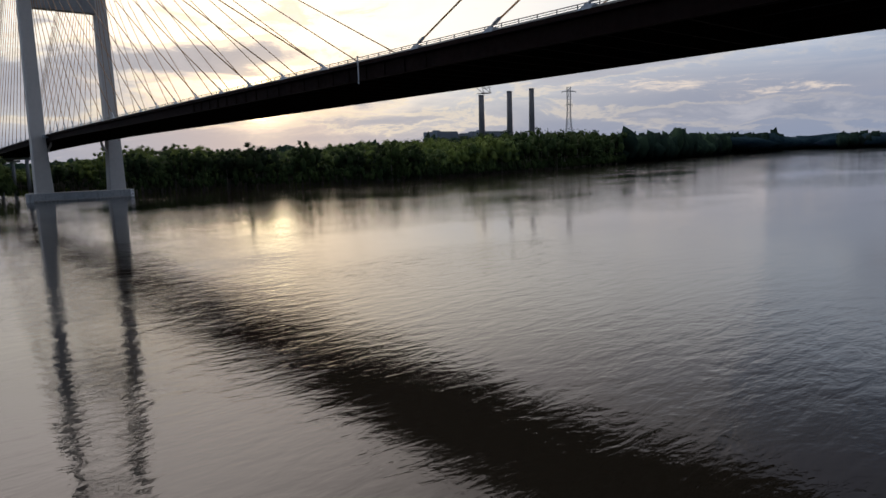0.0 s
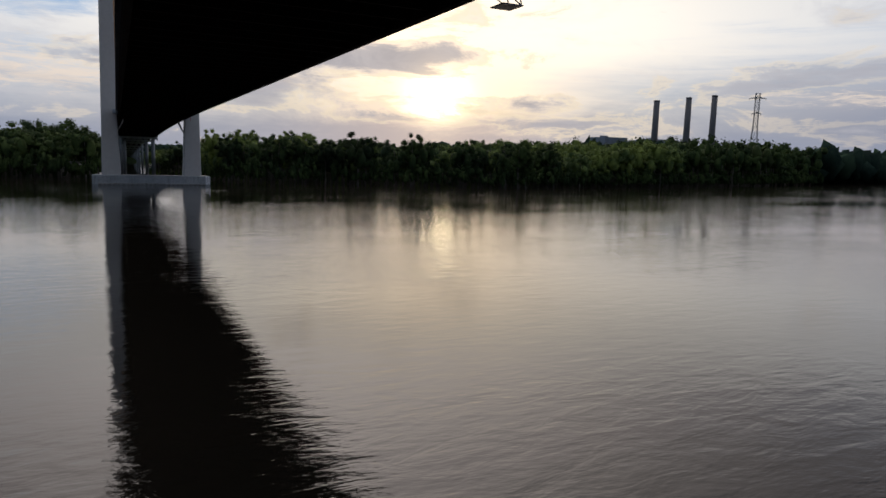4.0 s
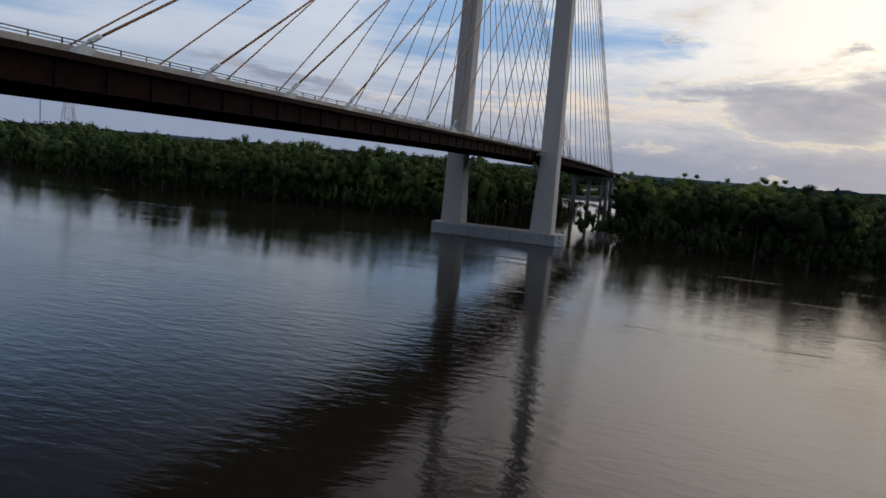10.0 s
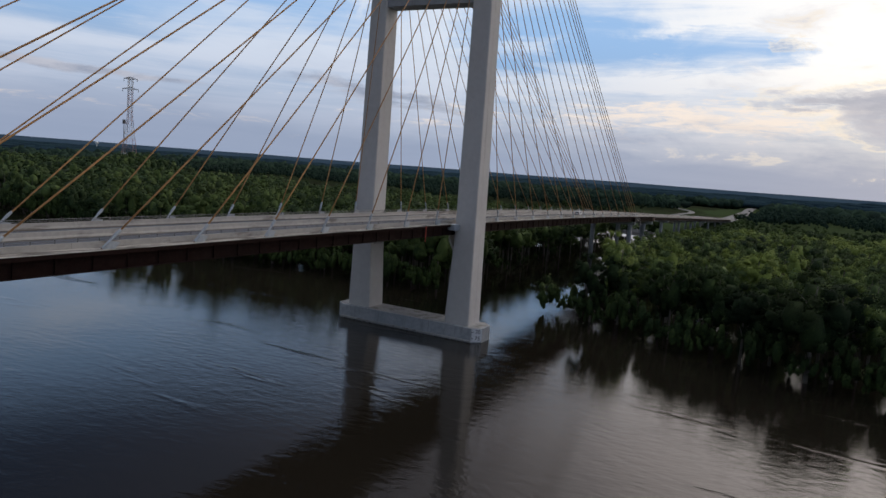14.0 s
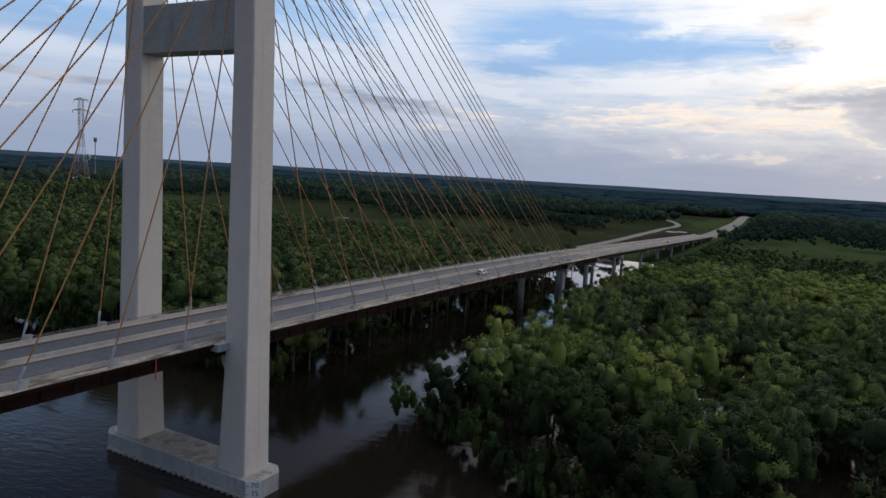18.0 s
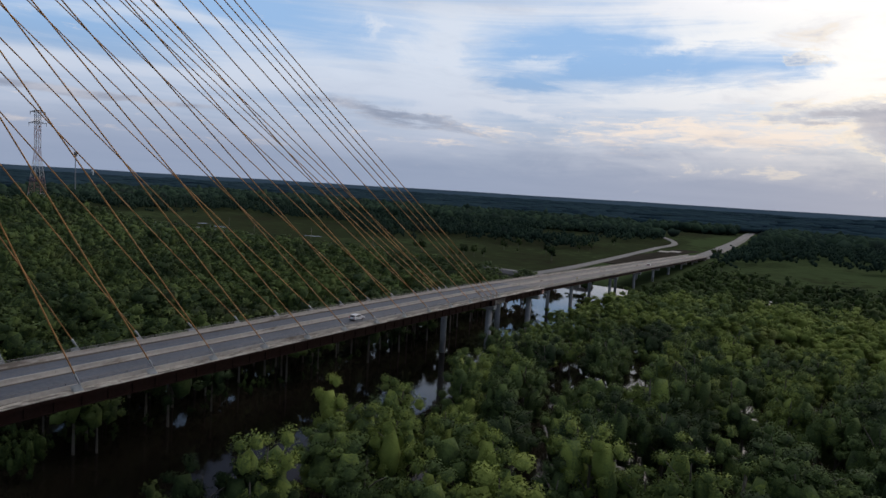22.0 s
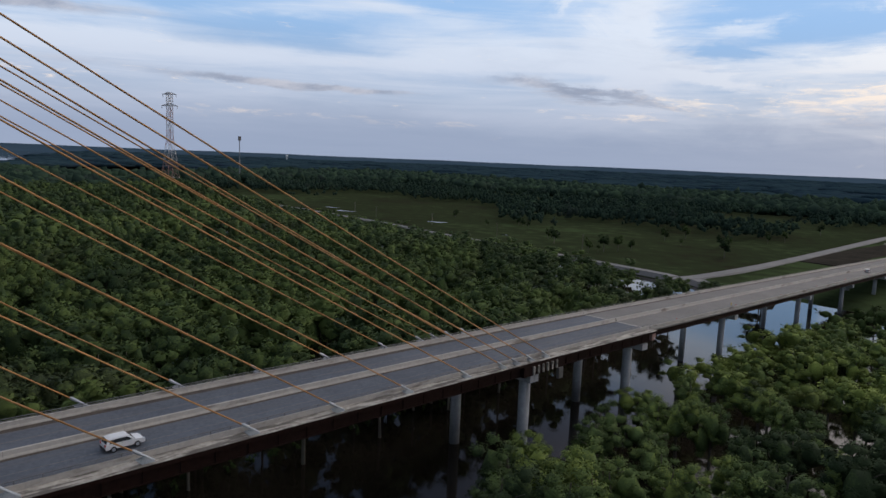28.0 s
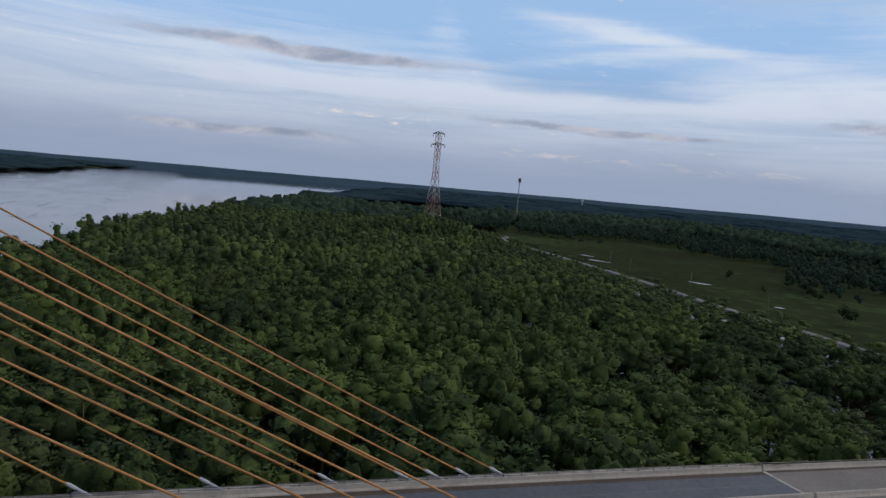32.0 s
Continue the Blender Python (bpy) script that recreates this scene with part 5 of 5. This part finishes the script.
# distance in plan from the stretch flown over the wood
ax, ay, bx, by = 112.0, 20.0, 66.0, 165.0
u = np.clip(((px - ax) * (bx - ax) + (py - ay) * (by - ay)) / ((bx - ax) ** 2 + (by - ay) ** 2), 0, 1)
away = np.hypot(px - ax - u * (bx - ax), py - ay - u * (by - ay))
order = np.argsort(away)
near, rest = order[:300], order[300:]
KINDS = 7
crowns = [tri_mesh("crown", crown(20 + k, 26, 190, 0.0078, BALL_20, 3 + k % 2), LEAF) for k in range(KINDS)]
# copies of the crowns with the bank's shade in the leaf colour
crowns_shaded = []
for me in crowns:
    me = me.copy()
    me.materials[0] = LEAF_SHADED
    crowns_shaded.append(me)
trunks = []
for k in range(KINDS):
    me = trunk_mesh(40 + k).data("trunk")
    me.materials.append(BARK)
    trunks.append(me)
for n_, i in enumerate(near):
    k = int(rs.randint(KINDS))
    t = thing("tree", "leafy green bottomland tree standing in shallow floodwater", "tree", "flooded riverside trees", at=(px[i], py[i], -0.2))
    w = (13.0 + 0.52 * ph[i]) * rs.uniform(0.95, 1.45)
    t.rotation_euler = (0, 0, rs.uniform(0, 6.28))
    t.scale = (w, w, ph[i])
    part("trunk", trunks[k], BARK, t)
    # trees close to the water take the crowns with painted shade
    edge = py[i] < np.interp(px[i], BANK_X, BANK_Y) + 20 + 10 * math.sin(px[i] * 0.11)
    part("crown", crowns_shaded[k] if edge else crowns[k], LEAF, t)


def forest(name, idx, proto, label, material, trunk=True):
    """Many trees joined: crowns in one object, their trunks in a second."""
    out = []
    for i in idx:
        tri = proto[int(rs.randint(len(proto)))]
        a = rs.uniform(0, 6.28)
        w = (16.0 + 0.48 * ph[i]) * rs.uniform(1.0, 1.75)
        out.append(turned(tri, a, w, ph[i], px[i], py[i], -0.2))
    tris = np.concatenate(out).reshape(-1, 3, 6)
    ob = tagged(new(name, tri_mesh(name, tris, material)), label, "woodland", kind="stuff")
    if trunk:
        tv, tq = [], []
        ring = np.array([(math.cos(q), math.sin(q), 0) for q in (0, 2.09, 4.19)])
        for n2, i in enumerate(idx):
            r0 = 0.22 + 0.012 * ph[i]
            base = ring * r0 + (px[i], py[i], -2.0)
            top = ring * 0.1 + (px[i], py[i], ph[i] * 0.7)
            tv += [base, top]
            o = n2 * 6
            tq += [(o, o + 1, o + 4, o + 3), (o + 1, o + 2, o + 5, o + 4), (o + 2, o, o + 3, o + 5)]
        tk = part("trunks", array_mesh("trunks", np.concatenate(tv), tq, BARK), BARK, ob)
        tk["kind"] = "stuff"
    return ob


d_rest = away[rest]
west = px[rest] < -20
mid_set, west_set, back_set = rest[(d_rest < 200) & ~west], rest[(d_rest < 330) & west], rest[((d_rest >= 200) & ~west) | ((d_rest >= 330) & west)]
middling = [crown(60 + k, 15, 54, 0.0148, BALL_20) for k in range(7)]
forest("flooded_wood", mid_set, middling, "dense green flooded wood of leafy trees beside the bridge", LEAF)
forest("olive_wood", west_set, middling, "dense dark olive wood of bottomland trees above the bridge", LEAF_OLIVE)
simple = [crown(80 + k, 4, 15, 0.030, BALL_20, 2) for k in range(7)]
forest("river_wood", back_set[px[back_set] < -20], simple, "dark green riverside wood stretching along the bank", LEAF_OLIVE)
# this side gets the leaf colour that has shade painted in
forest("willow_wood", back_set[px[back_set] >= -20], simple, "wood along the river bank, its shade put into the leaf colour", LEAF_SHADED)


# farther woods: low rounded crowns
def far_wood(name, x0, x1, y0, y1, step, seed, label, skip, material, rough=1.0):
    r = np.random.RandomState(seed)
    xs, ys = np.arange(x0, x1, step), np.arange(y0, y1, step)
    qx, qy = [a.ravel() for a in np.meshgrid(xs, ys)]
    qx = qx + r.uniform(-0.6, 0.6, len(qx)) * step
    qy = qy + r.uniform(-0.6, 0.6, len(qy)) * step
    keep = wooded(qx, qy) & ~skip(qx, qy) & (hillocks(qx, qy, 190.0, 21) > -0.55)
    qx, qy = qx[keep], qy[keep]
    h = np.where(qx > 400, 22.5, 18.0) + rough * (3.0 * hillocks(qx, qy, 120.0, 4) + r.normal(size=len(qx)) * 3.2)
    h *= taller(qx)
    n = len(qx)
    w = step * r.uniform(0.55, 1.05, n) * (1.9 - 0.9 * rough)
    jit = 1 + rough * r.uniform(-0.4, 0.3, (n, 12, 1))
    v = ICO_V[None] * jit * np.stack([w, w, h * 0.47], -1)[:, None, :]
    v = v + np.stack([qx, qy, h * 0.53], -1)[:, None, :]
    f = ICO_F[None] + (np.arange(n) * 12)[:, None, None]
    ob = new(name, array_mesh(name, v.reshape(-1, 3), f.reshape(-1, 3), material, True))
    return tagged(ob, label, "woodland", kind="stuff")


inside = lambda x, y: (x > -760) & (x < 560) & (y > -60) & (y < 560)


def meadow_wood():
    """Scattered and clustered trees round the meadows."""
    r = np.random.RandomState(91)
    protos = [crown(200 + k, 4, 8, 0.026, BALL_20, 2) for k in range(8)]
    qx, qy = [a.ravel() for a in np.meshgrid(np.arange(-1000, 500, 10.5), np.arange(440, 1080, 10.5))]
    qx, qy = qx + r.uniform(-6, 6, len(qx)), qy + r.uniform(-6, 6, len(qy))
    keep = wooded(qx, qy) & ~inside(qx, qy) & (hillocks(qx, qy, 75.0, 6) + 0.35 * r.uniform(-1, 1, len(qx)) > -0.30)
    out = []
    for x, y in zip(qx[keep], qy[keep]):
        h = r.uniform(8.0, 19.0)
        out.append(turned(protos[r.randint(8)], r.uniform(0, 6.28), (8 + 0.8 * h) * r.uniform(0.9, 1.6), h, x, y, 1.4))
    tris = np.concatenate(out).reshape(-1, 3, 6)
    tagged(new("meadow_wood", tri_mesh("meadow_wood", tris, LEAF_FAR_HAZE)), "uneven dark green woods round the meadows", "woodland", kind="stuff")


meadow_wood()
inner = inside
inside = lambda x, y: inner(x, y) | ((x > -1000) & (x < 500) & (y > 440) & (y < 1080))
# leaf colours of these woods carry the painted haze of distance
far_wood("distant_wood", -1500, 1300, -900, 1500, 12.5, 31, "dark green woods beyond the meadows", inside, LEAF_FAR_HAZE)
inside2 = lambda x, y: (x > -1500) & (x < 1300) & (y > -900) & (y < 1500)
bend = lambda x, y: (x < 1300) | (y > np.interp(x, BANK_X, BANK_Y) + 160)
far_wood("bend_wood", 1300, 3200, -900, 760, 17.0, 35, "dark woods along the bend of the river", bend, LEAF_FAR_HAZE)
far_wood("horizon_wood", -4600, 4600, -2500, 4600, 66.0, 33, "dark woods running to the horizon, bluish haze put into their colour", inside2, LEAF_HORIZON_HAZE, 0.65)


# ---- thicket along the water's edge ----
def thicket():
    r = np.random.RandomState(77)
    spots = []
    for x in np.arange(-700, 560, 2.3):
        b = np.interp(x, BANK_X, BANK_Y)
        if abs(x) < 19:
            continue
        for k in range(2):
            spots.append((x + r.uniform(-1.5, 1.5), b + r.uniform(-2.5, 7.0), r.uniform(4.0, 12.0)))
    for y in np.arange(46, 232, 4.6):
        spots.append((-23 - r.uniform(0, 7), y + r.uniform(-1, 1), r.uniform(2.5, 8.0)))
        spots.append((float(np.interp(y, [20, 60, 100, 150, 190, 232], [24, 29, 33, 29, 17, 15])) + r.uniform(-1, 4), y + r.uniform(-1, 1), r.uniform(2.5, 8.0)))
    for y in np.arange(235, 400, 3.5):
        spots.append((19.0 + r.uniform(-1, 4), y, r.uniform(2.5, 6.5)))
        spots.append((-48.0 + r.uniform(-4, 2), y, r.uniform(3.0, 8.0)))
    for x in np.arange(-330, -50, 3.5):
        c = np.interp(x, [-330, -250, -120, -30], [418, 415, 402, 385])
        spots.append((x, c + 15 + r.uniform(0, 6), r.uniform(2.0, 6.0)))
    protos = [crown(120 + k, 4, 30, 0.026, BALL_20, 2) for k in range(6)]
    out = []
    for x, y, h in spots:
        a, w = r.uniform(0, 6.28), max(h, 5.0) * r.uniform(0.9, 1.5)
        z0 = float(land(np.array(x), np.array(y)))
        out.append(turned(protos[r.randint(6)], a, w, h * 1.2, x, y, max(z0, -0.3) - 0.19 * h))
    tris = np.concatenate(out).reshape(-1, 3, 6)
    # the dark of the shaded waterside is in the leaf colour
    tagged(new("thicket", tri_mesh("thicket", tris, LEAF_SHADED)), "dense low green thicket along the water's edge, shade put into its leaf colour", "shrubs", kind="stuff")


thicket()

# single trees and bushes out in the meadow
lone = [(13, 775, 12), (16, 790, 11), (-228, 530, 9), (-222, 533, 8), (-400, 603, 9), (-396, 598, 7), (-323, 565, 6), (-124, 612, 11), (-119, 616, 10), (-165, 503, 5), (-300, 590, 8), (-310, 596, 9), (-290, 585, 7), (-150, 600, 5), (30, 560, 10), (34, 575, 12), (36, 590, 11), (33, 610, 12), (38, 630, 10)] + [(-209, 512, 13), (-98, 557, 14), (-166, 492, 11), (-160, 502, 13), (-157, 516, 12), (-152, 526, 9), (-174, 620, 12), (-170, 650, 13), (-116, 690, 11), (-112, 720, 10), (-114, 828, 12)]
for x, y, h in lone:
    k = int(rs.randint(KINDS))
    t = thing("tree", "dark rounded lone tree standing in the meadow", "tree", "lone meadow trees", at=(x, y, 2.0))
    t.rotation_euler = (0, 0, rs.uniform(0, 6.28))
    t.scale = (h * 1.5, h * 1.5, h)
    part("trunk", trunks[k], BARK, t)
    # same shade-darkened crowns as on the bank
    part("crown", crowns_shaded[k], LEAF_OLIVE, t)
